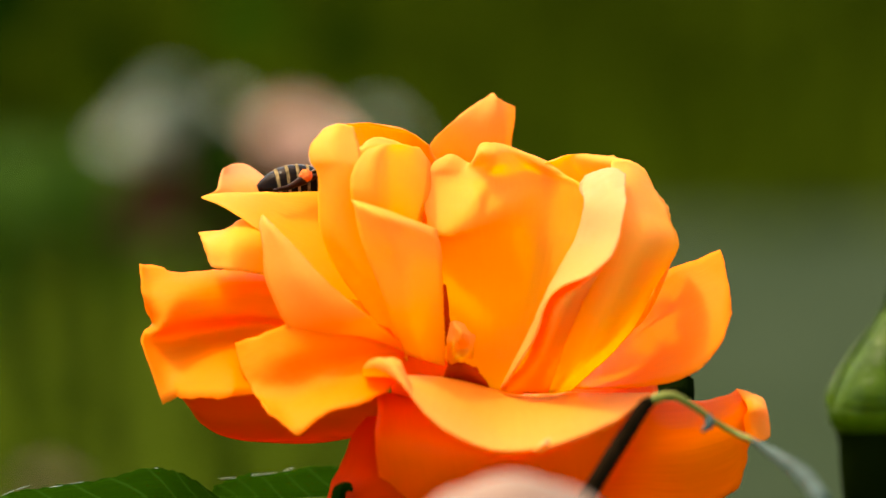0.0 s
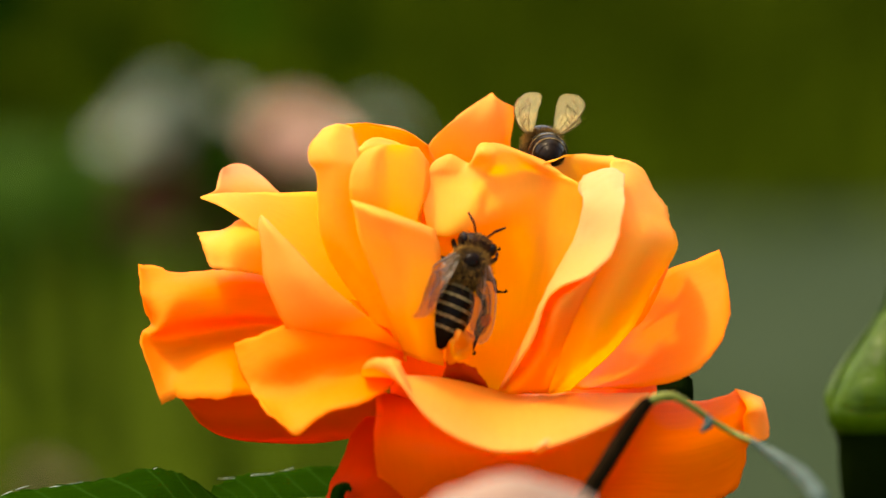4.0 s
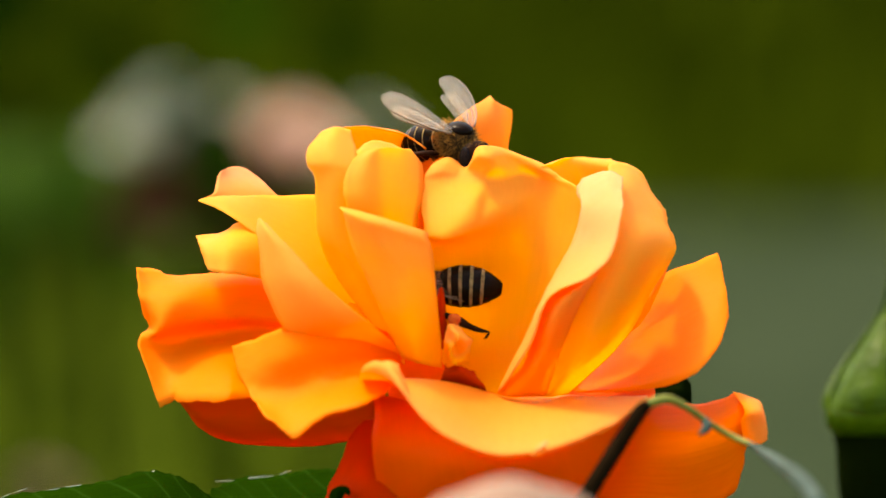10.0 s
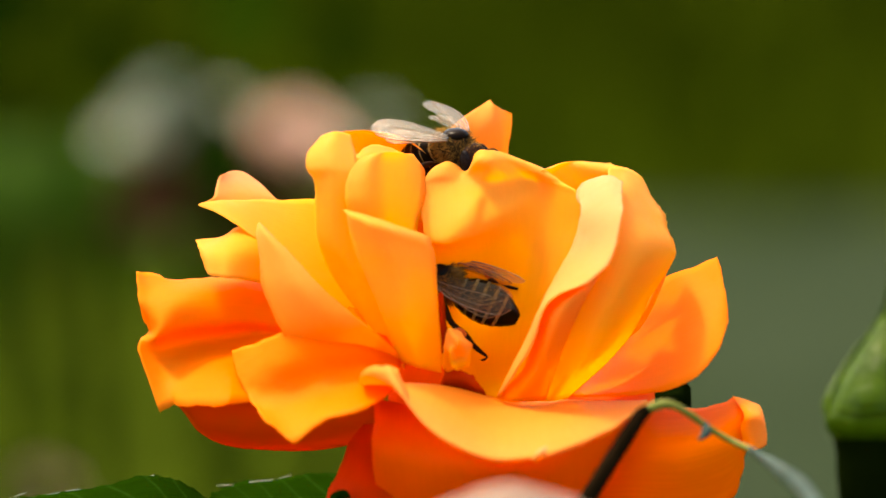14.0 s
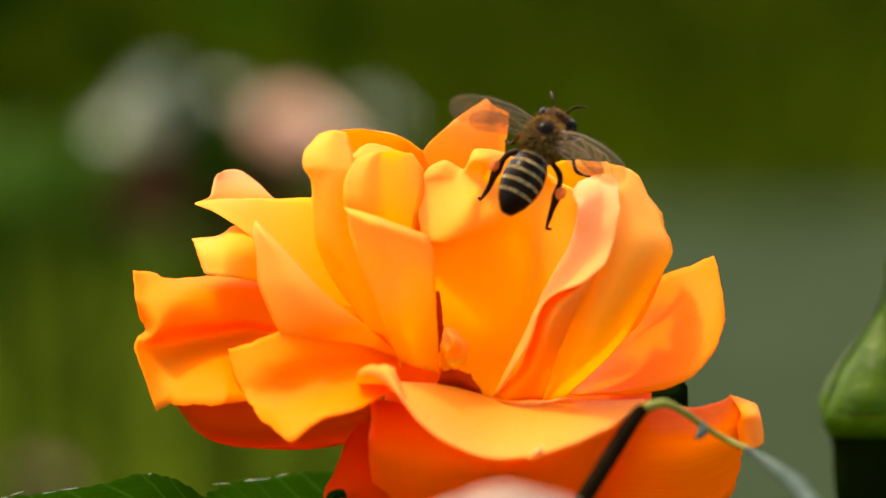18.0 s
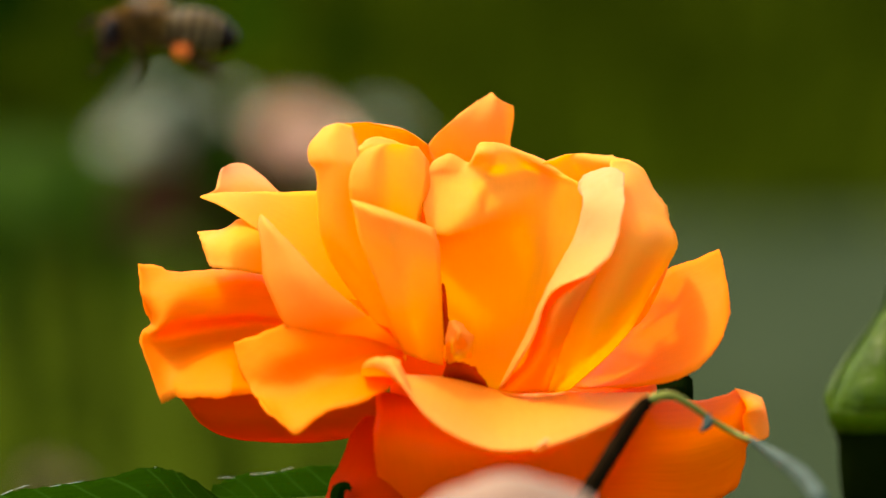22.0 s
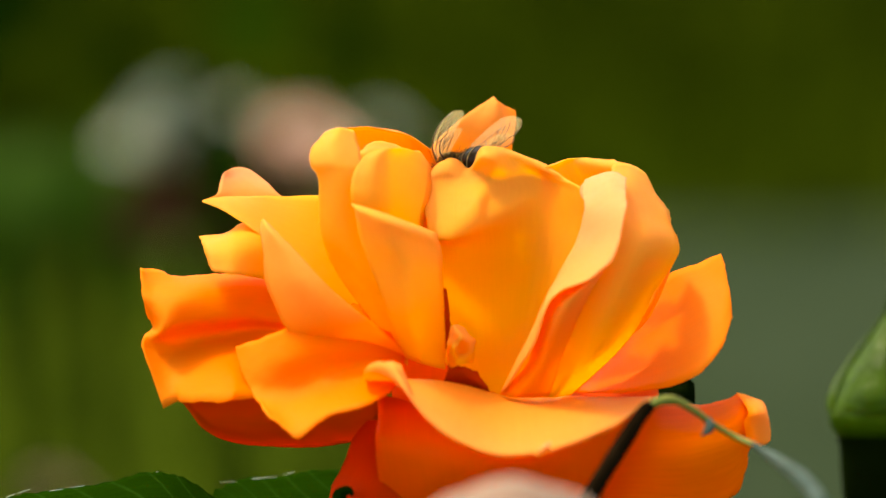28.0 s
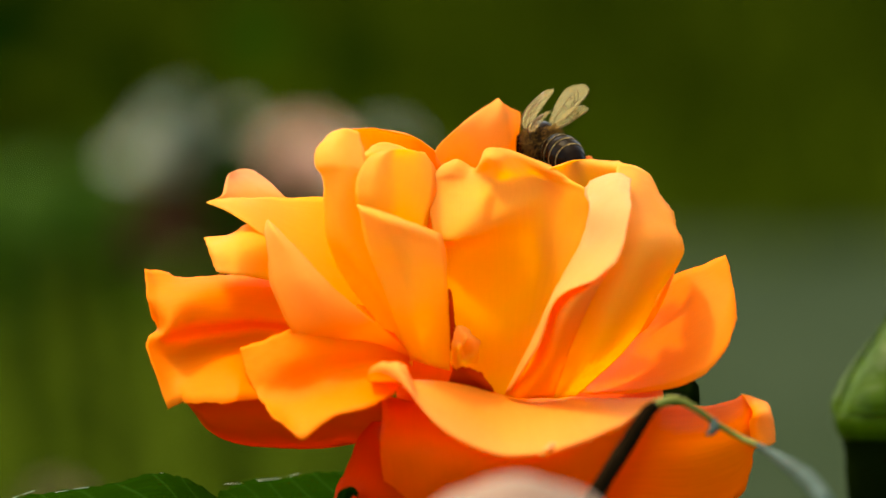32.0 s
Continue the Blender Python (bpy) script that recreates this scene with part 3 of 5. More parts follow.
petal("petal", "mid", [
    [(-10.51, -3, -11.31), (-6.5, -4, -11.64), (-3.13, -5, -10.59)],
    [(-15.24, -6, -8.53), (-10.48, -8.5, -7.82), (-6.63, -8.5, -7.53)],
    [(-17.54, -5, -4.21), (-13.89, -8, -3.63), (-10.08, -8.5, -4.7)],
    [(-18.4, -3, 0.11), (-16.16, -5.5, 0), (-13.46, -7, -1.42)],
    [(-18.68, -1, 2.46), (-17.71, -3, 2.23), (-16.43, -4, 1.48)],
    [(-18.74, 1, 3.33), (-18.43, 0, 3.39), (-18.08, 0, 3.1)]], ruffle=0.2)
petal("petal", "inner", [
    [(-16.33, 1, -3.39), (-16.93, 2, -0.23), (-17.3, 3, 1.5)],
    [(-18.6, 0, -2.64), (-18.69, 1, 0.63), (-18.63, 5, 3.41)],
    [(-21.4, -2, -2.23), (-21.58, 0, 0.63), (-20.74, 6, 3.07)],
    [(-23.31, 0, -2.01), (-23.72, 2, 0.52), (-22.36, 6, 1.91)],
    [(-24.18, 2, -1.32), (-24.72, 4, 0.58), (-24.97, 6, 1.74)]], ruffle=0.25)
petal("petal", "inner", [
    [(-3.68, 2, -11.46), (-3.7, 5, -5.73), (-5.46, 8, 1.22)],
    [(-11.17, 2, -4.55), (-11.24, 6, 0.06), (-11.6, 10, 5.54)],
    [(-17.5, 2, 0.63), (-17.03, 6, 2.95), (-16.55, 10, 5.65)],
    [(-20.7, 3, 3.17), (-20.22, 6, 4.58), (-19.44, 9, 5.7)],
    [(-22.79, 5, 4.45), (-22.48, 6, 5.27), (-22.02, 8, 5.75)],
    [(-24.72, 7, 5.28), (-24.49, 7, 5.4), (-24.25, 7, 5.51)]], ruffle=0.15)
petal("petal", "pale", [
    [(-24.74, 7.6, 5.29), (-20.07, 10.5, 5.19), (-15.46, 13, 5.15)],
    [(-23.28, 9, 6.11), (-20.41, 12, 6.61), (-17.1, 13, 6.03)],
    [(-23, 11, 7.53), (-20.82, 14, 7.86), (-18.68, 15, 7.46)],
    [(-22.69, 12, 8.3), (-21.44, 15, 8.81), (-20.12, 16, 8.53)]], ruffle=0.15)
petal("petaloid", "inner", [
    [(0.23, -4, -11.35), (0.8, -6, -11.66), (1.7, -8, -11.17), (2.8, -4, -11.12)],
    [(0.11, -4, -10.1), (0.91, -8, -9.58), (1.59, -6, -10.29), (2.96, -5, -9.97)],
    [(0.23, -4, -8.61), (1.02, -6, -8.7), (1.81, -8, -8.45), (2.74, -4, -9.18)],
    [(0.46, -3, -7.6), (0.97, -5, -7.12), (1.48, -4, -7.47), (2.06, -3, -8.28)]], ruffle=0.9)
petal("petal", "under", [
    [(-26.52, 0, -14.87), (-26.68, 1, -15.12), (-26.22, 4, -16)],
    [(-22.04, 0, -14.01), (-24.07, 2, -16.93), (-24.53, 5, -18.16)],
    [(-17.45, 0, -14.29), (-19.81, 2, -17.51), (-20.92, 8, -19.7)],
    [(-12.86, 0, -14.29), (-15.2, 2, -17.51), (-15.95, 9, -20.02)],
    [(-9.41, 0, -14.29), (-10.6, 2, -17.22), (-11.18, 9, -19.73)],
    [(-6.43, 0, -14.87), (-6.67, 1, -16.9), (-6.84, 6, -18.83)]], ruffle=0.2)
petal("petaloid", "pale", [
    [(8.74, -23.6, -19.8), (9.28, -24.4, -19.94), (9.95, -23.6, -19.69)],
    [(9.28, -24.6, -19.21), (9.81, -25.4, -19.13), (10.38, -24.6, -18.88)],
    [(9.84, -24, -18.68), (10.11, -24.4, -18.56), (10.5, -24, -18.46)]], ruffle=0.1)
ROSE = orange_rose()

# ---- leaves, bud, twig and the other blooms close by ----
def stem_to_ground(parent, top, swing, radius=1.6, mat=None, label="green rose stem"):
    """A cane from a place near the bloom down to the soil under it."""
    a = world(top)
    b = world((top[0] + swing * 0.3, top[1] + 6, top[2] - 40))
    foot = Vector((b.x + swing * MM, b.y + 0.02, -0.02))
    pts = [a, b, (b + foot) / 2 + Vector((0.008, 0.006, 0)), foot]
    part("stem", rod(pts, [radius * MM, radius * 1.2 * MM, radius * 1.7 * MM, radius * 2.4 * MM]), mat or CANE, parent, label)


# pale colour that paints the glossy highlights on the leaf edges
EDGE_GLOSS = surface("leaf_edge_gloss", [(0.3, (0.14, 0.18, 0.13)), (0.7, (0.32, 0.36, 0.31))], 500, rough=0.4)


def leaves():
    spray = thing("rose_leaves", (0.0, 0.0, 0.0), "dark green serrated rose leaves on a thin stalk", "leaf")
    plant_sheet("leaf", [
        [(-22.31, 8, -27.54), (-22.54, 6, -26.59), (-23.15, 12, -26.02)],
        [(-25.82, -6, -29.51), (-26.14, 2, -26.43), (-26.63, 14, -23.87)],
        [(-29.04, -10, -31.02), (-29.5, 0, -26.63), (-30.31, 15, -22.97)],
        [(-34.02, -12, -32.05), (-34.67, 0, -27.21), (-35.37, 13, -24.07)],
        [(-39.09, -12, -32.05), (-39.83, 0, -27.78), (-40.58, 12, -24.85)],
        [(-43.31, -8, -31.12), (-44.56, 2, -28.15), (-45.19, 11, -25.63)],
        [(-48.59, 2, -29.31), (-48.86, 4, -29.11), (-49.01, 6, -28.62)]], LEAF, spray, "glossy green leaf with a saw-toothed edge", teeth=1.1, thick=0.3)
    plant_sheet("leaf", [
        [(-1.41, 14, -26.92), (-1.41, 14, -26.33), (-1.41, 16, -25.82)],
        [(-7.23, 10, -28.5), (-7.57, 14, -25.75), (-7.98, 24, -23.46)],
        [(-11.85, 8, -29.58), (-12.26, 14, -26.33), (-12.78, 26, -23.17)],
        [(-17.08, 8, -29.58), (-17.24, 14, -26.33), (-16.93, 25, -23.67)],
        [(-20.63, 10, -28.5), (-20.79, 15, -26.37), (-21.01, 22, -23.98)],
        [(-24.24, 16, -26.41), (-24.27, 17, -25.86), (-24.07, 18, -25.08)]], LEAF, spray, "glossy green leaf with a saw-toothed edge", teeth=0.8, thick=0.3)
    # thin rods added along the edges as painted highlights
    for a, b in (((-45.66, 11, -25.57), (-44.37, 11, -24.99)), ((-44.18, 11.6, -24.95), (-42.78, 11.6, -24.49)), ((-42.22, 12, -25.03), (-39.41, 12, -24.50)), ((-39.21, 12.5, -24.46), (-37.22, 12.5, -24.17)), ((-36.65, 12.8, -24.41), (-34.54, 12.8, -24.06)), ((-34.44, 13, -24.01), (-33.32, 13, -23.72)), ((-32.38, 14, -23.70), (-30.62, 14, -23.17)), ((-30.55, 15, -23.03), (-29.72, 15, -22.79)), ((-23.59, 21, -24.13), (-21.70, 21, -24.07)), ((-21.63, 22.5, -24.00), (-17.59, 22.5, -23.59)), ((-17.03, 24, -23.52), (-15.72, 24, -23.10))):
        mid = (Vector(a) + Vector(b)) / 2 + Vector((0, 0, 0.02))
        part("leaf_margin", rod([world(a), world(mid), world(b)], [0.00002, 0.00005, 0.00003], steps=4, sides=6), EDGE_GLOSS, spray, "pale rod standing in for gloss along the leaf edge")
    part("stalk", rod([world((-1.41, 14, -26.33)), world((-11.96, 14, -26.33)), world((-22.57, 7, -26.81)), world((-38.11, 0, -27.38))], [0.0007, 0.0006, 0.0006, 0.0003]), CANE, spray, "green leaf stalk")
    stem_to_ground(spray, (-1.41, 14, -26.33), 12)


leaves()


def bud():
    flower = thing("rose_bud", (0.0, 0.0, 0.0), "closed green rose bud on a hip coloured dark for shade", "rose bud")
    profile = [(480, 3), (520, 9), (548, 20), (600, 54), (650, 88), (690, 108), (725, 117), (748, 113), (766, 100)]
    lower = [(748, 92), (766, 97), (790, 91), (820, 89), (860, 84), (900, 76), (940, 50), (970, 22)]
    axis = (49.81, 58, -16.21)
    px = 90 / 1568 * (1 + axis[1] / 643.6)

    def lathe(rows, squash, lobes):
        bm = bmesh.new()
        rings = []
        for y, r in rows:
            ring = []
            for k in range(30):
                a = math.tau * k / 30
                rr = r * px * (1 + lobes * math.cos(5 * a + 0.6)) * squash
                lean = (700 - y) * 0.05 * px
                ring.append(bm.verts.new(world((axis[0] + rr * math.cos(a) + lean, axis[1] + rr * math.sin(a), axis[2] + (700 - y) * px))))
            rings.append(ring)
        for r, s in zip(rings, rings[1:]):
            for k in range(30):
                bm.faces.new((r[k], r[(k + 1) % 30], s[(k + 1) % 30], s[k]))
        bm.faces.new(rings[0])
        bm.faces.new(rings[-1])
        bmesh.ops.recalc_face_normals(bm, faces=bm.faces)
        return bm

    part("bud_body", lathe(profile, 1.0, 0.03), BUD, flower, "swollen bright green bud")
    part("hip", lathe(lower, 1.0, 0.0), HIP, flower, "hip under the bud, its shade put into a near-black green")
    for k in range(5):
        a = math.tau * k / 5 + 0.5
        rows = []
        for y, r in ((720, 112), (690, 108), (630, 76), (560, 26), (490, 6), (455, 10)):
            w = 0.52 * min(1, max(0.12, (y - 440) / 260))
            rows.append([(axis[0] + (r + 5) * px * math.cos(a + s * w) + (700 - y) * 0.05 * px, axis[1] + (r + 5) * px * math.sin(a + s * w), axis[2] + (700 - y) * px) for s in (-1, 0, 1)])
        plant_sheet("sepal", rows, BUD, flower, "pointed green sepal", thick=0.3)
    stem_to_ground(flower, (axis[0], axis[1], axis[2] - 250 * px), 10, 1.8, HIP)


bud()


def twig():
    stalk = thing("rose_twig", (0.0, 0.0, 0.0), "dark brown rose twig bending into a thin green tendril", "twig")
    part("bark", rod([world((9.63, -30, -31.14)), world((14.28, -30, -23.37)), world((17.32, -29, -18.58)), world((19.27, -28, -15.65)), world((20.02, -27, -14.96))], [0.0010, 0.00085, 0.0008, 0.0007, 0.0006]), BARK, stalk, "dark brown woody lower part")
    part("shoot", rod([world((19.8, -27, -15.12)), world((20.79, -27, -14.57)), world((22.36, -26, -14.38)), world((24.33, -25, -15.39)), world((26.3, -24, -16.8)), world((28.51, -24, -18.07)), world((30.35, -26, -18.84))], [0.0005, 0.0005, 0.00042, 0.00034, 0.0003, 0.0003, 0.0003]), TWIG, stalk, "thin olive green shoot")
    part("stipule", rod([world((25.86, -24, -16.41)), world((25.93, -25, -17.16)), world((25.23, -26, -17.79))], [0.0004, 0.0005, 0.0002]), TWIG_GREY, stalk, "pale little stipule")
    part("tip", rod([world((30.18, -26, -18.78)), world((31.81, -40, -19.86)), world((33.33, -56, -21.17)), world((34.33, -70, -22.97))], [0.0003, 0.0006, 0.0008, 0.0007]), TWIG_GREY, stalk, "blue-green end of the shoot")
    stem_to_ground(stalk, (9.63, -30, -31.14), -10, 1.0, BARK, "dark brown rose cane")


twig()


def bloom(parent, centre, size, mat, turns, seed, lean=(0, 0, 1), open_by=1.0):
    """A rose head of many cupped petals in a spiral; centre and size in millimetres round the heart."""
    rng = random.Random(seed)
    up = Vector(lean).normalized()
    spin = up.to_track_quat("Z", "Y").to_matrix()
    for k in range(turns):
        f = (k + 1) / turns
        a = k * 2.4 + rng.uniform(-0.2, 0.2)
        r, h = size * (0.12 + 0.55 * f), size * (0.95 - 0.35 * f * open_by)
        rows = []
        for v in (0.0, 0.35, 0.7, 0.95, 1.05):
            row = []
            for s in (-1, -0.5, 0, 0.5, 1):
                wide = (0.95 if f > 0.3 else 1.3) * math.sin(min(1.0, v * 1.1 + 0.18) * 1.6) * s
                out = r * (0.25 + 0.75 * math.sin(min(v, 1) * 1.57)) + size * 0.28 * f * max(0, v - 0.75) * 2.4
                out *= 1 + 0.06 * rng.uniform(-1, 1)
                z = h * (v - 0.10 * s * s * v) - size * 0.25 * f * max(0, v - 0.9)
                row.append(Vector(centre) + spin @ Vector((out * math.cos(a + wide), out * math.sin(a + wide), z - size * 0.3)))
            rows.append(row)
        plant_sheet("petal", rows, mat, parent, ruffle=0.6, seed=seed + k, steps=5, thick=0.3)
    q = Vector(centre) - up * size * 0.38
    bm = ball(size * 0.2, size * 0.2, size * 0.2, u=14, v=10)
    for v in bm.verts:
        v.co = world(v.co + q)
    part("receptacle", bm, CANE, parent, "green receptacle")
    return q


def pink_rose():
    flower = thing("pink_rose", (0.0, 0.0, 0.0), "pale pink rose bloom close before the orange one", "rose")
    q = bloom(flower, (5.92, -95, -28.84), 7.5, PINK, 7, 5)
    # broad outer petals that close over the head as one soft dome
    for shift, depth, k in ((-2.2, 2.0, 0.93), (2.4, 1.4, 0.95), (0.0, 0.0, 1.0)):
        rows = []
        for v in (0.0, 0.3, 0.6, 0.85, 1.0):
            rows.append([Vector((5.82, -95, -25.9)) + Vector((shift + 9.3 * s * (1 - 0.1 * v), depth - 8.5 * math.cos(v * 1.55) * math.sqrt(1 - 0.7 * s * s), -7 + k * 13.4 * math.sin(v * 1.57) * math.sqrt(1 - 0.8 * s * s))) for s in (-1, -0.6, -0.2, 0.2, 0.6, 1)])
        plant_sheet("petal", rows, PINK, flower, "broad pale pink outer petal", ruffle=0.1, seed=k)
    stem_to_ground(flower, q, -14, 1.6)


pink_rose()


def far_bush(name, label, centre, size, mat, seed, turns=14, lean=(0.2, -0.3, 1)):
    flower = thing(name, (0.0, 0.0, 0.0), label, "rose", "roses behind")
    q = bloom(flower, centre, size, mat, turns, seed, lean, 1.4)
    stem_to_ground(flower, q, 20, 3)


far_bush("white_rose", "faded greyish white rose in the distance", (-75.0, 1150, 32.0), 25, WHITE, 11, lean=(-0.3, -0.2, 1))
far_bush("blush_rose", "pale blush pink rose in the distance", (-42.0, 1160, 28.0), 19.5, BLUSH, 12)
far_bush("lilac_rose", "small greyish lilac rose in the distance", (-18.91, 1250, 34.79), 10, WHITE, 13, 9)
far_bush("faded_rose", "small faded brownish rose low in the distance", (-108.69, 1100, -67.02), 9, PINK, 14, 9)


def far_leaf(parent, a, b, width, mat, seed):
    """One drooping leaf of the bushes behind, from a to b in millimetres round the heart."""
    rng = random.Random(seed)
    a, b = Vector(a), Vector(b)
    way = b - a
    side = way.cross(Vector((rng.uniform(-0.5, 0.5), 1, rng.uniform(-0.3, 0.6)))).normalized() * width
    rows = []
    for v, w in ((0, 0.08), (0.25, 0.8), (0.5, 1.0), (0.75, 0.75), (1, 0.06)):
        mid = a + way * v + Vector((0, 0, -width * 0.6 * v * v))
        rows.append([mid - side * w + Vector((0, 0, width * 0.2 * w)), mid, mid + side * w + Vector((0, 0, width * 0.2 * w))])
    plant_sheet("leaf", rows, mat, parent, steps=4, thick=0.4, teeth=0.8)


def far_foliage(name, label, start, stems, mat, seed, count, spread, size):
    bush = thing(name, (0.0, 0.0, 0.0), label, "foliage", "foliage behind")
    rng = random.Random(seed)
    c = Vector(start)
    for k in range(count):
        a = c + Vector([rng.gauss(0, s) for s in spread])
        b = a + Vector((rng.uniform(-1, 1), rng.uniform(-0.6, 0.6), rng.uniform(-0.5, 0.7))).normalized() * size * rng.uniform(0.7, 1.3)
        far_leaf(bush, a, b, size * 0.28, mat, seed * 50 + k)
    stem_to_ground(bush, start, stems, 2.5)
    return bush


far_foliage("red_foliage", "dark maroon young rose leaves under the distant rose", (-63.0, 1140, 10.5), 10, LEAF_RED, 3, 26, (7, 8, 5), 18)
far_foliage("dark_green_foliage", "dark green rose leaves between the two distant roses", (-62.5, 1125, 27.0), 12, LEAF, 8, 18, (6, 5, 5), 15)
far_foliage("light_foliage", "light green rose leaves beside the distant roses", (-106.0, 1200, 13.0), 14, LEAF_LIGHT, 4, 36, (26, 10, 8), 26)
streak = far_foliage("green_foliage", "bright green rose leaf drooping beside the distant roses", (-117.75, 1180, 14.8), 8, LEAF_LIGHT, 9, 3, (8, 6, 3), 30)
far_leaf(streak, (-147.02, 1180, 18.05), (-103.11, 1180, 15.61), 11, LEAF_LIGHT, 91)
far_leaf(streak, (-123.57, 1170, 16.34), (-83.14, 1170, 17.95), 9, LEAF_LIGHT, 92)
far_foliage("dark_foliage", "dark green rose leaves beside the distant roses", (-128.96, 1300, 34.84), -14, LEAF, 6, 24, (30, 25, 20), 34)


# ---- bees ----
BROWN = surface("bee_fuzz_brown", [(0.3, (0.016, 0.008, 0.003)), (0.7, (0.05, 0.026, 0.008))], 1500, rough=0.95, bump=0.8, distance=0.0003, spec=0.05)
HAIR = surface("bee_hair_tan", [(0.3, (0.05, 0.022, 0.004)), (0.7, (0.24, 0.125, 0.028))], 1500, rough=0.9, spec=0.05)
BLACK = surface("bee_shell_black", [(0.3, (0.003, 0.0016, 0.0008)), (0.7, (0.009, 0.0045, 0.002))], 900, rough=0.24, bump=0.15, spec=0.03)
BAND = surface("bee_band_tan", [(0.3, (0.06, 0.038, 0.014)), (0.7, (0.26, 0.18, 0.075))], 2500, rough=0.9, bump=0.6, spec=0.05)
LEG = surface("bee_leg_dark", [(0.3, (0.010, 0.0032, 0.0014)), (0.7, (0.026, 0.008, 0.0025))], 1500, rough=0.5, spec=0.03)
EYE = surface("bee_eye", [(0.4, (0.004, 0.003, 0.003)), (0.6, (0.012, 0.009, 0.008))], 4000, rough=0.2, spec=0.03)
POLLEN = surface("pollen_orange", [(0.3, (0.70, 0.09, 0.005)), (0.7, (0.88, 0.20, 0.012))], 2500, rough=0.9, bump=0.9, distance=0.0003)


def wing_material(name, film_colour, clear_colour, through_colour, share):
    mat, nodes, links, bsdf = material(name)
    bsdf.inputs["Base Color"].default_value = (*film_colour, 1)
    bsdf.inputs["Roughness"].default_value = 0.28
    bsdf.inputs["Specular IOR Level"].default_value = 0.6
    coords = nodes.new("ShaderNodeTexCoord").outputs["Object"]
    b = nodes.new("ShaderNodeBump")
    b.inputs["Strength"].default_value, b.inputs["Distance"].default_value = 0.8, 0.0003
    links.new(speckle(nodes, links, coords, 900), b.inputs["Height"])
    links.new(b.outputs[0], bsdf.inputs["Normal"])
    clear = nodes.new("ShaderNodeBsdfTransparent")
    clear.inputs["Color"].default_value = (*clear_colour, 1)
    glow = nodes.new("ShaderNodeBsdfTranslucent")
    glow.inputs["Color"].default_value = (*through_colour, 1)
    film = nodes.new("ShaderNodeMixShader")
    film.inputs["Fac"].default_value = 0.4
    links.new(bsdf.outputs[0], film.inputs[1])
    links.new(glow.outputs[0], film.inputs[2])
    mix = nodes.new("ShaderNodeMixShader")
    mix.inputs["Fac"].default_value = share
    links.new(clear.outputs[0], mix.inputs[1])
    links.new(film.outputs[0], mix.inputs[2])
    links.new(mix.outputs[0], nodes["Material Output"].inputs["Surface"])
    return mat


SMOKY = wing_material("wing_smoky_brown", (0.20, 0.14, 0.07), (0.74, 0.62, 0.42), (0.3, 0.2, 0.08), 0.17)
CLEAR = wing_material("wing_clear_silvery", (0.52, 0.49, 0.44), (0.95, 0.90, 0.78), (0.75, 0.62, 0.28), 0.29)
VEIN = surface("wing_vein", [(0.3, (0.07, 0.042, 0.02)), (0.7, (0.15, 0.09, 0.04))], 900, rough=0.5)
BEE_MM = MM
BEE_SIZE = Matrix.Diagonal((BEE_MM, BEE_MM, BEE_MM, 1))


def fuzz(centre, radii, count, length, seed, back=0.3, bald=2.0):
    """Short hairs standing off an oval body."""
    rng = random.Random(seed)
    bm = bmesh.new()
    for _ in range(count):
        n = Vector((rng.gauss(0, 1), rng.gauss(0, 1), rng.gauss(0, 1))).normalized()
        if n.z + 0.25 * n.x > bald:
            continue
        q = Vector(centre) + Vector((n.x * radii[0], n.y * radii[1], n.z * radii[2])) * 0.97
        tip = q + (n + Vector((-back, 0, 0)) + Vector((rng.uniform(-0.4, 0.4), rng.uniform(-0.4, 0.4), rng.uniform(-0.4, 0.4)))) * length * rng.uniform(0.6, 1.2)
        s = n.cross(Vector((0.3, 0.5, 0.8))).normalized() * 0.05
        t = n.cross(s)
        ring = [bm.verts.new(q + w) for w in (s, t - s * 0.5, -t - s * 0.5)]
        top = bm.verts.new(tip)
        for i in range(3):
            bm.faces.new((ring[i], ring[(i + 1) % 3], top))
    return moved(bm, BEE_SIZE)


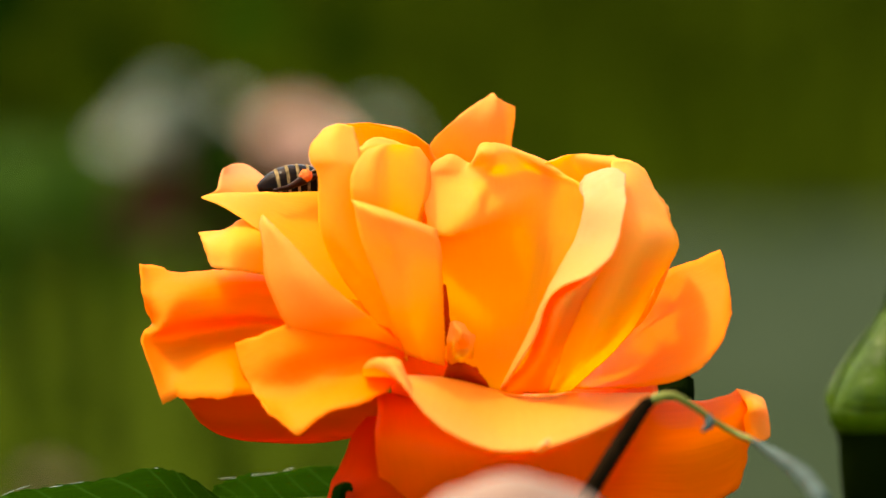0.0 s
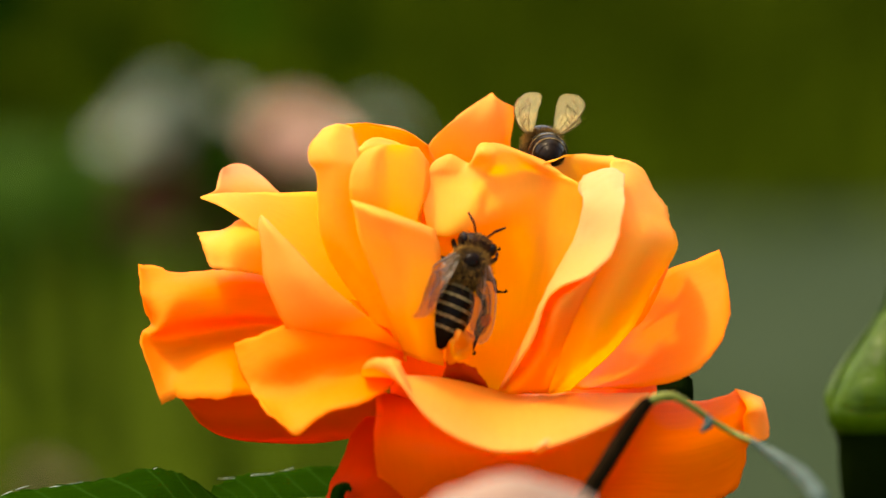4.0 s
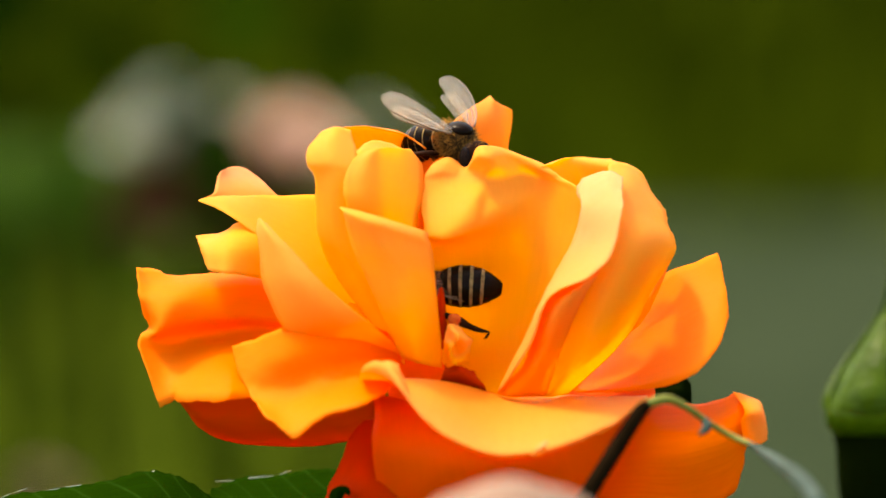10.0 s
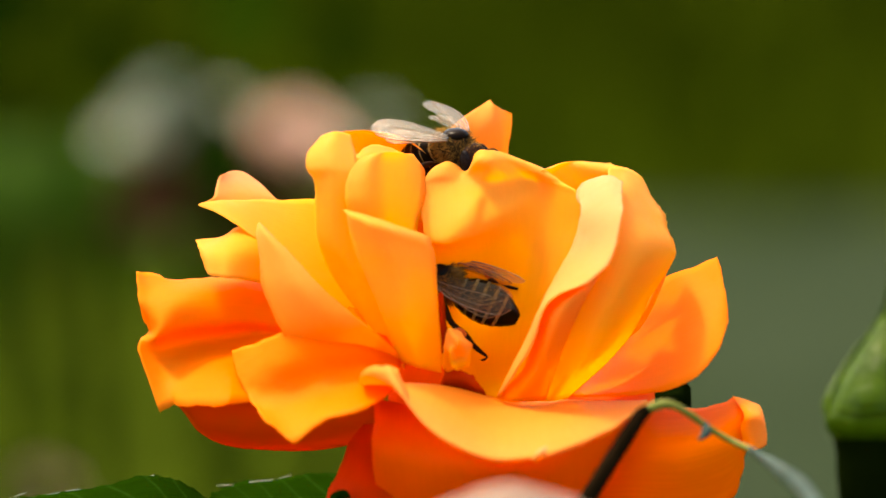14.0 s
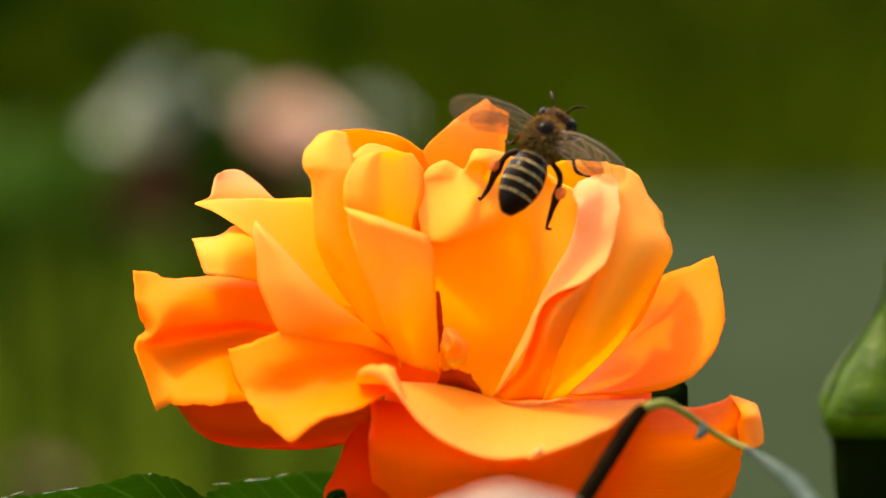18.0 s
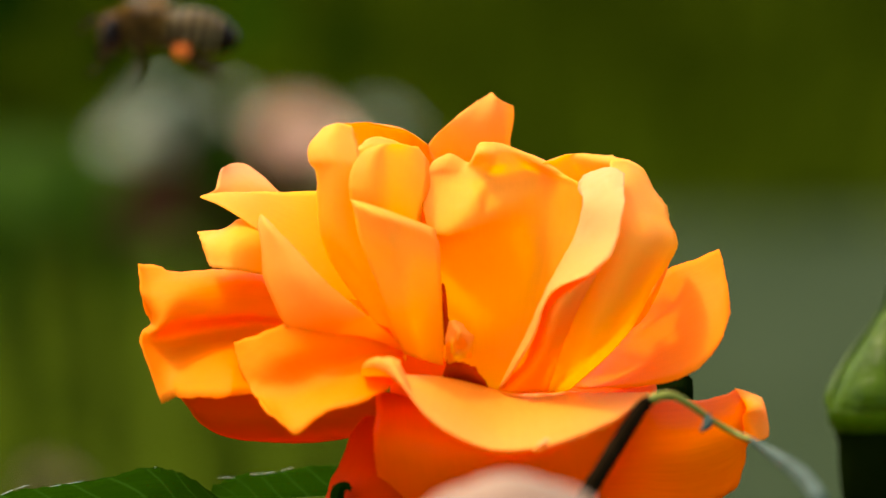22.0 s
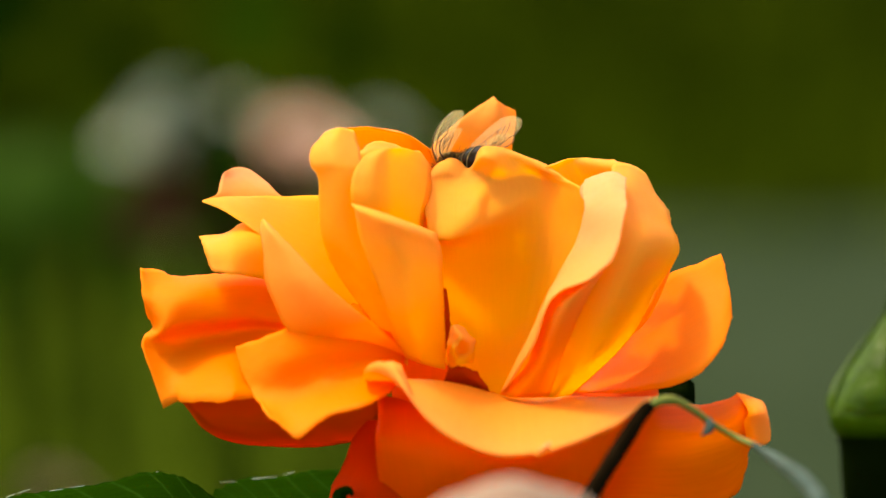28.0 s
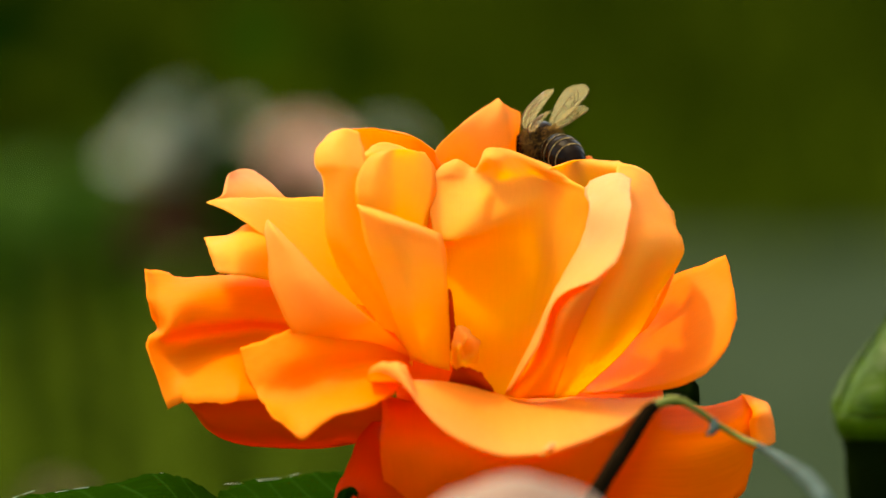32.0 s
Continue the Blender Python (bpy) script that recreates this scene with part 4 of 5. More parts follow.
def wing_sheet(name, length, width, sweep, parent, side, hinge, mat, label):
    """A clear wing with veins; it lies in its own plane, from the hinge out along y."""
    outline = [(0.0, 0.0, -0.12), (0.25, 0.32, -0.30), (0.55, 0.46, -0.42), (0.8, 0.42, -0.5), (0.95, 0.2, -0.42), (1.0, -0.05, -0.25)]
    bm = bmesh.new()
    front, rear = [], []
    n = 14
    at = [o[0] for o in outline]
    for i in range(n + 1):
        v = i / n
        f = np.interp(v, at, [0.12, 0.30, 0.34, 0.30, 0.16, -0.06]) * width - sweep * v * v
        r = np.interp(v, at, [-0.12, -0.36, -0.58, -0.66, -0.5, -0.22]) * width - sweep * v * v
        cam_ = 0.25 * math.sin(v * 3.1)
        row = [bm.verts.new((f + (r - f) * k / 5, side * length * v, cam_ * (1 - (k / 5 - 0.4) ** 2) + 0.06 * math.sin(k * 2.6 + v * 5))) for k in range(6)]
        if i:
            for k in range(5):
                bm.faces.new((last[k], last[k + 1], row[k + 1], row[k]))
        last = row
        front.append(row[0].co.copy())
        rear.append((row[3].co.copy(), row[1].co.copy()))
    moved(bm, BEE_SIZE)
    wing = part(name, bm, mat, parent, label, Vector(hinge) * BEE_MM)
    veins = bmesh.new()
    tube(front, [0.09 - 0.06 * i / n for i in range(n + 1)], 5, True, veins)
    tube([q[0] for q in rear[:11]], [0.035] * 11, 4, True, veins)
    tube([q[1] for q in rear[:10]], [0.035] * 10, 4, True, veins)
    tube([rear[5][1], rear[6][0], rear[8][0]], [0.03] * 3, 4, True, veins)
    tube([rear[8][1], rear[9][0], rear[10][0]], [0.03] * 3, 4, True, veins)
    for a, b in ((4, 6), (6, 9), (7, 11), (9, 12)):
        tube([rear[a][1], (rear[a][1] + rear[b][0]) / 2 + Vector((0.12, 0, 0.02)), rear[b][0]], [0.03] * 3, 4, True, veins)
    part("vein", moved(veins, BEE_SIZE), VEIN, wing, "fine brown wing veins")
    return wing


def bee(label, seed, band_width, wing_mat, wing_label, bare):
    body = thing("bee", (0, 0, 0), label, "bee", "bees on the rose")
    thorax = part("thorax", moved(ball(2.0, 1.8, 1.8, rough=0.05, seed=seed), BEE_SIZE), BROWN, body, "fuzzy brown thorax")
    part("fur", fuzz((0, 0, 0.05), (2.0, 1.8, 1.8), 1700, 0.6, seed, bald=1.22 - 0.5 * bare), HAIR, thorax, "dense golden tan hair")
    part("shield", moved(ball(1.35 * bare, 1.25 * bare, 0.66, at=(0.3, 0, 1.33 - 0.04 * bare), u=18, v=12), BEE_SIZE), BLACK, thorax, "bald shiny black back plate")
    head = part("head", moved(ball(1.15, 1.75, 1.7, at=(2.45, 0, -1.0), rough=0.04), BEE_SIZE), LEG, body, "black brown head")
    part("fur", fuzz((2.4, 0, -0.9), (1.15, 1.6, 1.65), 420, 0.30, seed + 1, 0.0), HAIR, head, "short tan face hair")
    part("mouthparts", moved(rod([(3.1, 0, -1.7), (3.3, 0, -2.6), (3.0, 0, -3.3)], [0.45, 0.32, 0.12]), BEE_SIZE), LEG, head, "dark brown mouthparts")
    for s in (-1, 1):
        part("eye", moved(moved(ball(0.7, 0.5, 1.25, u=18, v=12), pose(2.6, s * 1.36, -0.85, 0, -12, s * 14)), BEE_SIZE), EYE, head, "black oval compound eye")
        part("antenna", moved(rod([(3.2, s * 0.45, -0.3), (3.9, s * 0.9, 0.1), (4.3, s * 1.2, 0.0), (5.1, s * 1.8, -0.9)], [0.12, 0.10, 0.13, 0.10], sides=7), BEE_SIZE), LEG, head, "dark bent feeler")
    # abdomen: six overlapping rings with pale hair bands
    def girth(x):
        s = (x + 1.7) / -6.2
        return 1.9 * (math.sin(max(0.02, min(1, 0.16 + s * 0.84)) * math.pi) ** 0.62) if s < 1 else 0.1
    core = bmesh.new()
    xs = [-1.5 - 6.1 * i / 24 for i in range(25)]
    rr = [max(0.12, girth(x) * 0.94) for x in xs]
    tube([(x, 0, -0.35 - 0.035 * (x + 1.5) ** 2 * 0.6) for x in xs], rr, 20, True, core)
    abdomen = part("abdomen", moved(core, BEE_SIZE), BLACK, body, "glossy black abdomen with pale bands")
    for k in range(6):
        x0 = -1.85 - k * 0.95
        ring = [x0 - 1.02 * i / 5 for i in range(6)]
        rad = [max(0.15, girth(x)) * (0.985 + 0.05 * i / 5) for i, x in enumerate(ring)]
        part("shell_ring", moved(tube([(x, 0, -0.35 - 0.021 * (x + 1.5) ** 2) for x in ring], rad, 22, False), BEE_SIZE), BLACK, abdomen)
        if k < 5:
            band = [x0 - 0.04 - band_width * i / 3 for i in range(4)]
            part("hair_band", moved(tube([(x, 0, -0.35 - 0.021 * (x + 1.5) ** 2) for x in band], [max(0.15, girth(x)) * 1.025 for x in band], 22, False), BEE_SIZE), BAND, abdomen, "pale tan hair band")
    for s in (-1, 1):
        front = [(1.2, s * 1.1, -1.4), (2.2, s * 2.0, -1.9), (3.0, s * 2.1, -3.0), (3.7, s * 1.9, -3.9)]
        middle = [(0.2, s * 1.2, -1.5), (0.4, s * 2.6, -1.9), (0.0, s * 3.2, -3.3), (0.4, s * 3.9, -4.4)]
        hind = [(-1.0, s * 1.2, -1.4), (-2.0, s * 2.6, -1.5), (-3.6, s * 3.0, -2.3), (-5.0, s * 3.1, -3.2), (-6.3, s * 3.3, -3.6)]
        for path, radii in ((front, [0.22, 0.26, 0.15, 0.17, 0.08]), (middle, [0.22, 0.28, 0.16, 0.18, 0.08]), (hind, [0.22, 0.3, 0.26, 0.46, 0.28, 0.22, 0.09])):
            leg = part("leg", moved(rod(path, radii, sides=8), BEE_SIZE), LEG, body, "dark jointed leg")
            part("claw", moved(rod([path[-1], Vector(path[-1]) + Vector((0.25, s * 0.3, -0.25)), Vector(path[-1]) + Vector((0.5, s * 0.2, -0.5))], [0.1, 0.12, 0.05], sides=6), BEE_SIZE), LEG, leg)
            if path is hind:
                leg["side"] = s
                part("pollen_basket", moved(ball(0.6, 0.48, 0.56, at=(-3.3, s * 3.3, -1.95), rough=0.25, seed=seed + s), BEE_SIZE), POLLEN, leg, "lump of orange pollen")
        wing_sheet("forewing", 7.6, 2.9, 0.7, body, s, (0.5, s * 1.35, 1.35), wing_mat, wing_label).rotation_mode = "QUATERNION"
        wing_sheet("hindwing", 5.4, 2.2, 0.4, body, s, (-0.6, s * 1.3, 1.15), wing_mat, wing_label).rotation_mode = "QUATERNION"
    return body


BEE_A = bee("honey bee with orange pollen on its hind legs", 1, 0.31, SMOKY, "smoky brown wing", 0.66)
BEE_A.scale = (1.12, 1.12, 1.12)
BEE_B = bee("banded brown honey bee with amber wings", 7, 0.15, CLEAR, "clear silvery wing with brown veins", 1.0)
BEE_B.scale = (1.06, 1.06, 1.06)


def facing(at, ahead, up):
    """A bee's pose: its place in millimetres round the heart, where its head points, and its back."""
    x = (TURN @ Vector(ahead)).normalized()
    y = (TURN @ Vector(up)).cross(x).normalized()
    z = x.cross(y)
    m = Matrix((x, y, z)).transposed().to_4x4()
    m.translation = world(at)
    return m


def wings(body, flights, lifts, turned=((0, 0), (32, 0)), raised=((0, 0), (32, 0))):
    """Rest the wings back over the abdomen; beat them in the flights. lifts: seconds, degrees up, degrees apart;
    turned: seconds and the degrees by which the wings of the bee's left are turned over;
    raised: seconds and the degrees by which the front edges of all wings are raised."""
    for w in [c for c in body.children if c.name.split(".")[0] in ("forewing", "hindwing")]:
        s = 1 if w.location.y > 0 else -1
        hinge, rear = Vector(w.location), w.name.startswith("hind")
        rows = []
        times = sorted({0.0, 32.0, *[round(a - 0.1, 3) for a, b in flights], *[round(b + 0.1, 3) for a, b in flights], *[q[0] for q in lifts], *[q[0] for q in turned], *[q[0] for q in raised], *[round(a + k / FPS, 4) for a, b in flights for k in range(int((b - a) * FPS) + 1)]})
        for k, t in enumerate(times):
            if any(a <= t <= b for a, b in flights):
                lift, sweep, tip = (44 if k % 2 else -34), 8, 0
            else:
                lift = np.interp(t, [q[0] for q in lifts], [q[1] for q in lifts])
                tip = 32 - 0.4 * lift
                over = np.interp(t, [q[0] for q in turned], [q[1] for q in turned]) if s > 0 else 0
                tip -= over + np.interp(t, [q[0] for q in raised], [q[1] for q in raised])
                lift += 0.3 * over
                sweep = 90 - np.interp(t, [q[0] for q in lifts], [q[2] for q in lifts]) * (1 - over / 220)
            m = Matrix.Rotation(radians(-(lift - (8 if rear else 0)) * math.sin(radians(sweep)) * -1), 4, "Y") @ Matrix.Rotation(radians(s * lift * math.cos(radians(sweep))), 4, "X") @ Matrix.Rotation(radians(s * (sweep - (4 if rear else 0))), 4, "Z") @ Matrix.Rotation(radians(tip), 4, "Y")
            rows.append((t, Matrix.Translation(hinge) @ m))
        walk(w, rows)


def hinged(body, name, at, axis, rows, side=0):
    """Turn a bee's part about a joint: seconds and degrees."""
    joint = Matrix.Translation(Vector(at) * BEE_MM)
    for c in body.children:
        if c.name.split(".")[0] == name and c.get("side", 0) == side:
            walk(c, [(t, joint @ Matrix.Rotation(radians(a), 4, axis) @ joint.inverted()) for t, a in rows])


def lean(sheet, rows):
    """Tip a petal about its foot, to the viewer's left by so many degrees."""
    axis = TURN @ Vector((0, 1, 0))
    foot = Vector(sheet.location)
    walk(sheet, [(t, Matrix.Translation(foot) @ Matrix.Rotation(radians(-a), 4, axis)) for t, a in rows])


def motions():
    for sheet in SWAYING:
        lean(sheet, [(0, 0), (5.5, 0), (6.5, 0.8), (7.5, 2.8), (10, 3.0), (12, 2.0), (13.5, 1.4), (14.5, 1.8), (17.2, 1.2), (17.8, 0.4), (21, 0), (32, 0)])
    away = Matrix.Translation((-2.2, 0.6, 0.03))
    walk(BEE_A, [(t, facing(q, f, u)) for t, q, f, u in (
        (0, (-10.71, 13, 7.03), (1, 0.05, 0), (0, 0.6, 0.8)),
        (0.5, (-10.52, 13, 7.24), (1, 0.1, 0.05), (0, 0.5, 0.8)),
        (0.8, (-10, 13, 6.74), (0.8, 0.55, 0), (0, 0, 1)),
        (1, (-10.58, 9, 5.63), (0, 1, 0.05), (0, 0, 1)),
        (1.2, (-11.39, 10, 6.47), (-0.6, 0.6, -0.2), (-0.1, 0, 1)),
        (1.4, (-14.46, 5, 5.73), (-0.95, -0.2, -0.2), (0, 0, 1)),
        (1.6, (-22.53, 0, 5.22), (-0.95, -0.15, -0.1), (0, -0.2, 1)),
        (1.8, (-24.95, -7, -0.3), (-0.25, -0.3, -0.9), (-0.6, -0.6, 0.3)),
        (2, (-27.54, -6, 1.44), (-0.9, -0.1, -0.4), (-0.35, -0.25, 0.9)),
        (2.1, (-36.39, -20, 2.23), (-0.9, -0.2, 0), (0, -0.2, 1)),
        (2.2, (-53.87, -30, 10.39), (-0.5, -0.2, 0.8), (0, -0.2, 1)),
        (2.3, (-42.23, -40, 29.05), (0.7, 0, 0.5), (-0.5, -0.2, 0.8)),
        (2.4, (-24.47, -40, 21.51), (0.9, 0.1, -0.1), (0, -0.2, 1)),
        (2.5, (-15.38, -38, 11.84), (0.85, 0.2, 0.4), (-0.4, -0.2, 0.9)),
        (2.6, (-11.19, -36, 6.57), (0.75, 0.4, 0.5), (-0.4, -0.3, 0.8)),
        (2.8, (-5.56, -32, 4.75), (0.5, 0.6, 0.5), (-0.2, -0.5, 0.8)),
        (3, (1.07, -20, 1.93), (0, 0.7, 0.7), (0, -0.7, 0.7)),
        (3.2, (1.74, -14, -2.84), (0.02, 0.1, 1), (0.7, -0.7, 0)),
        (3.5, (3.03, -7, -1.59), (0.5, 0.3, 0.75), (0.2, -0.8, 0.3)),
        (4.5, (1.85, -4, -3.42), (0.1, 0.2, 0.9), (0.2, -0.9, 0.3)),
        (5.5, (1.41, 0.5, -4.88), (-0.1, 0.2, 0.95), (0.2, -0.95, 0.2)),
        (6, (2.34, 1, -3.34), (-0.25, 0.1, 0.95), (0.1, -1, 0.1)),
        (6.5, (2.03, 1, -3.18), (-0.55, 0.1, 0.8), (0.2, -0.9, 0.3)),
        (7, (1.51, 0.5, -4.28), (-0.83, 0.1, 0.52), (0.25, -0.75, 0.6)),
        (7.5, (0.54, 0.5, -4.51), (-0.97, 0.1, 0.1), (0.1, -0.6, 0.8)),
        (8, (-0.01, 0.5, -4.58), (-1, 0.1, -0.03), (0, -0.5, 0.85)),
        (9, (-1.52, 0.5, -3.75), (-1, 0.1, -0.02), (0, -0.5, 0.85)),
        (10, (-2.39, 0.5, -3.41), (-1, 0.1, -0.08), (0, -0.5, 0.85)),
        (11, (-2.69, 0.5, -4.22), (-0.97, 0.1, -0.2), (0, -0.5, 0.85)),
        (11.5, (-2.88, 1, -4.34), (-0.85, 0.4, -0.1), (0, -0.45, 0.85)),
        (12, (-3.01, 2, -4.08), (-0.76, 0.6, 0), (0.05, -0.4, 0.9)),
        (13, (-2.79, 2, -4.01), (-0.76, 0.6, 0), (0, -0.4, 0.9)),
        (13.5, (-1.85, 1, -3.21), (-0.85, 0.4, 0.15), (0, -0.5, 0.85)),
        (14, (0.10, 0.5, -2.67), (-0.93, 0.1, 0.35), (0.2, -0.7, 0.6)),
        (14.5, (3.98, -5, -2.18), (-0.3, 0, 0.95), (-0.1, -0.95, 0)),
        (15.5, (3.04, -5, -3.80), (-0.6, 0, 0.8), (-0.1, -0.95, 0.1)),
        (16.5, (1.99, -4, -5.32), (-0.8, 0, 0.6), (0.1, -0.9, 0.4)),
        (17, (2.26, -4, -4.90), (-0.85, 0, 0.5), (0.1, -0.9, 0.4)),
        (17.2, (4.46, -6, -0.58), (-0.45, 0, 0.9), (-0.1, -0.95, 0)),
        (17.4, (3.83, -7, 1.87), (-0.35, 0, 0.95), (0.1, -0.95, 0)),
        (17.6, (6.84, -7, 1.96), (0.2, 0, 0.97), (0.1, -0.95, 0)),
        (17.8, (9.64, -8, 7.96), (0.45, 0.1, 0.85), (-0.3, -0.9, 0.3)),
        (18, (10.73, -6, 11.60), (0.45, 0.4, 0.8), (0, -0.85, 0.5)),
        (18.1, (8.7, 4, 11.39), (-0.75, 0.4, 0.45), (0, -0.3, 1)),
        (18.2, (10.49, 12, 14.67), (-0.85, 0, 0.5), (0.3, -0.1, 0.9)),
        (18.4, (9.24, 17, 12.92), (-0.85, 0.1, 0.45), (0.3, -0.1, 0.9)),
        (18.6, (8.65, 19, 12.59), (-0.9, 0.1, 0.3), (0.2, -0.1, 0.9)),
        (19, (9.06, 21, 13.54), (-0.93, 0.1, 0.38), (0.25, -0.1, 0.9)),
        (19.2, (7.93, 21, 13.13), (-0.93, 0.1, 0.2), (0.2, -0.1, 0.9)),
        (19.4, (2.05, 24, 11.8), (-0.9, 0.2, 0.1), (0, -0.1, 1)),
        (20, (2.14, 27, 7.11), (-0.6, 0.2, 0.5), (0, 0.5, 0.8)),
        (20.2, (3.47, 26, 11.41), (-0.55, 0, 0.8), (0, 0.6, 0.5)),
        (20.4, (6.53, 25, 14.52), (0.2, 0.3, 0.8), (0, -0.6, 0.7)),
        (20.5, (7.39, 24, 13.37), (-0.2, 0.2, 0.9), (0.6, -0.4, 0.3)),
        (20.7, (7.86, 22, 10.96), (-0.3, 0.3, 0.7), (0.4, -0.5, 0.5)),
        (21, (8.10, 19, 12.19), (0.7, -0.6, -0.15), (0.1, 0.3, 0.95)),
        (21.1, (8.04, 22, 9.88), (0, -0.3, 0.8), (0, 0.6, 0.4)),
        (21.2, (7.93, 20, 12.58), (0.4, -0.2, 0.8), (-0.5, 0.3, 0.5)),
        (21.3, (10.38, 16, 14.4), (0.45, -0.1, 0.9), (-0.8, 0.1, 0.4)),
        (21.4, (14.87, 5, 28.86), (0.4, 0, 0.9), (-0.8, 0, 0.4)),
        (21.6, (26.98, -10, 33.81), (0.3, -0.3, 0.2), (0, 0, 1)),
        (21.8, (22.57, -30, 27.02), (-0.9, -0.2, 0), (0, 0, 1)),
        (21.9, (12.56, -50, 25.78), (-1, 0, 0), (0, 0, 1)),
        (21.967, (-23.16, -70, 20.42), (-1, 0, 0.05), (0, -0.1, 1)),
        (22, (-27, -70, 20.32), (-1, 0, 0.05), (0, -0.1, 1)),
        (22.033, (-30.84, -70, 20.43), (-1, 0, 0.05), (0, -0.1, 1)),
        (22.1, (-64.49, -80, 25.11), (-1, 0.2, 0.1), (0, 0, 1)))] + [(24.0, away), (32.0, away)])
    rest = Matrix.Translation((2.0, 0.9, 0.03))
    walk(BEE_B, [(t, facing(q, f, u)) for t, q, f, u in (
        (0, (8.54, 17, 5.6), (-0.4, 0.7, 0.2), (0, -0.3, 0.9)),
        (2, (8.89, 17, 5.63), (-0.4, 0.7, 0.2), (0, -0.3, 0.9)),
        (2.6, (9.44, 16, 8.19), (-0.2, 0.8, 0.2), (0, -0.3, 0.9)),
        (3, (9.90, 15, 9.04), (0.25, 0.8, 0.2), (0, -0.3, 0.9)),
        (3.2, (12.22, 15, 11.41), (0.2, 0.75, 0.4), (0.2, -0.5, 0.8)),
        (3.5, (11.77, 15, 12.04), (0.1, 0.8, 0.25), (0.15, -0.3, 0.9)),
        (4.5, (9.29, 18, 8.26), (-0.3, 0.8, 0), (0, 0, 1)),
        (6, (6.85, 20, 4.73), (-0.7, 0.5, 0.1), (0, 0.2, 1)),
        (7, (-0.44, 20, 10.25), (0.1, -0.3, 0.8), (0, 0.8, 0.3)),
        (7.5, (-1.80, 19, 10.71), (-0.4, -0.1, 0.6), (0.4, 0.1, 0.8)),
        (8, (-2.43, 19, 10.16), (-0.6, -0.1, 0.3), (0.2, 0.2, 0.9)),
        (8.5, (-3.87, 17, 10.80), (-0.2, -0.8, 0.3), (0, 0.3, 0.9)),
        (8.8, (-5.28, 18, 10.86), (0.35, -0.88, 0.25), (0, 0.25, 0.95)),
        (9, (-4.68, 18, 11.94), (0.35, -0.88, 0.25), (0, 0.25, 0.95)),
        (9.2, (-1.32, 11, 13.52), (0.75, -0.5, -0.12), (0.1, 0.1, 0.95)),
        (9.4, (-0.92, 10, 12.85), (0.72, -0.55, -0.28), (0.2, 0, 0.95)),
        (9.5, (-1.19, 10, 12.71), (0.75, -0.55, -0.25), (0.2, 0, 0.95)),
        (10, (1.66, 10.5, 11.46), (0.7, -0.62, -0.3), (0.25, -0.48, 0.85)),
        (11, (1.59, 10.5, 10.29), (0.8, -0.3, -0.45), (0.38, -0.5, 0.75)),
        (11.5, (1.39, 10.5, 11.63), (0.7, -0.65, -0.15), (0.22, -0.48, 0.85)),
        (12, (1.38, 10.5, 12.48), (0.7, -0.68, -0.08), (0.2, -0.48, 0.85)),
        (12.5, (2.34, 10.5, 12.33), (0.8, -0.5, -0.1), (0.2, -0.48, 0.85)),
        (13, (2.95, 10.5, 12.04), (0.88, -0.4, -0.1), (0.2, -0.48, 0.85)),
        (13.5, (2.61, 10.5, 12.25), (0.9, -0.3, -0.22), (0.2, -0.48, 0.85)),
        (14, (1.39, 10.5, 11.20), (0.74, -0.6, -0.14), (0.22, -0.48, 0.85)),
        (14.5, (-0.58, 10, 11.49), (0.65, -0.1, -0.55), (0.3, -0.1, 0.8)),
        (15.2, (-2.2, 0, 14.72), (-0.5, 0, 0.4), (0, -0.2, 1)),
        (15.5, (-20.95, -20, 28.8), (-0.9, 0, 0.5), (0, -0.2, 1)),
        (15.8, (-64.3, -30, 36.08), (-0.9, 0, 0.4), (0, -0.2, 1)))] + [(18.0, rest), (24.5, rest)] + [(t, facing(q, f, u)) for t, q, f, u in (
        (25.8, (54.17, 20, 31.94), (-0.9, 0, 0), (0, -0.2, 1)),
        (26.2, (18.49, 15, 20.04), (-0.9, 0, -0.3), (0, -0.2, 1)),
        (26.6, (4.35, 14, 11.42), (-0.7, 0.2, -0.5), (0, -0.1, 1)),
        (27.5, (0.76, 13, 8.21), (-0.5, 0.7, -0.2), (0.1, 0.1, 1)),
        (28, (1.04, 13, 8.43), (-0.5, 0.7, -0.2), (0.1, 0, 1)),
        (28.5, (0.43, 13, 9.48), (-0.3, 0.8, -0.3), (0, 0.1, 1)),
        (28.75, (1.39, 13, 8.42), (0.4, 0.8, -0.12), (0, 0.1, 1)),
        (29, (2.59, 13, 7.43), (0.62, 0.75, -0.05), (0, 0.05, 1)),
        (29.5, (2.84, 13, 8.84), (0.92, 0.05, 0.12), (0, 0, 1)),
        (30, (7.15, 13, 10.83), (0.95, 0.02, 0.25), (-0.1, -0.15, 1)),
        (30.5, (8.57, 14, 10.79), (0.85, 0.45, 0.1), (0, -0.1, 1)),
        (31, (10.88, 17, 11.49), (0.02, 0.97, 0.1), (0, -0.15, 0.95)),
        (31.5, (10.14, 17, 11.22), (-0.2, 0.93, 0.15), (0, -0.2, 0.95)),
        (32, (9.73, 17, 11.77), (-0.45, 0.85, 0.2), (-0.1, -0.15, 0.95)))])
    hinged(BEE_B, "abdomen", (-1.6, 0, -0.3), "Y", [(0, 0), (8.5, 0), (9.5, -22), (10.3, -18), (10.8, 0), (11.1, 0), (11.6, -20), (14, -22), (14.6, 0), (32, 0)])
    hinged(BEE_A, "leg", (-1.0, -1.2, -1.4), "X", [(0, 0), (6.2, 0), (7.2, -75), (13.4, -75), (14.5, 0), (32, 0)], side=-1)
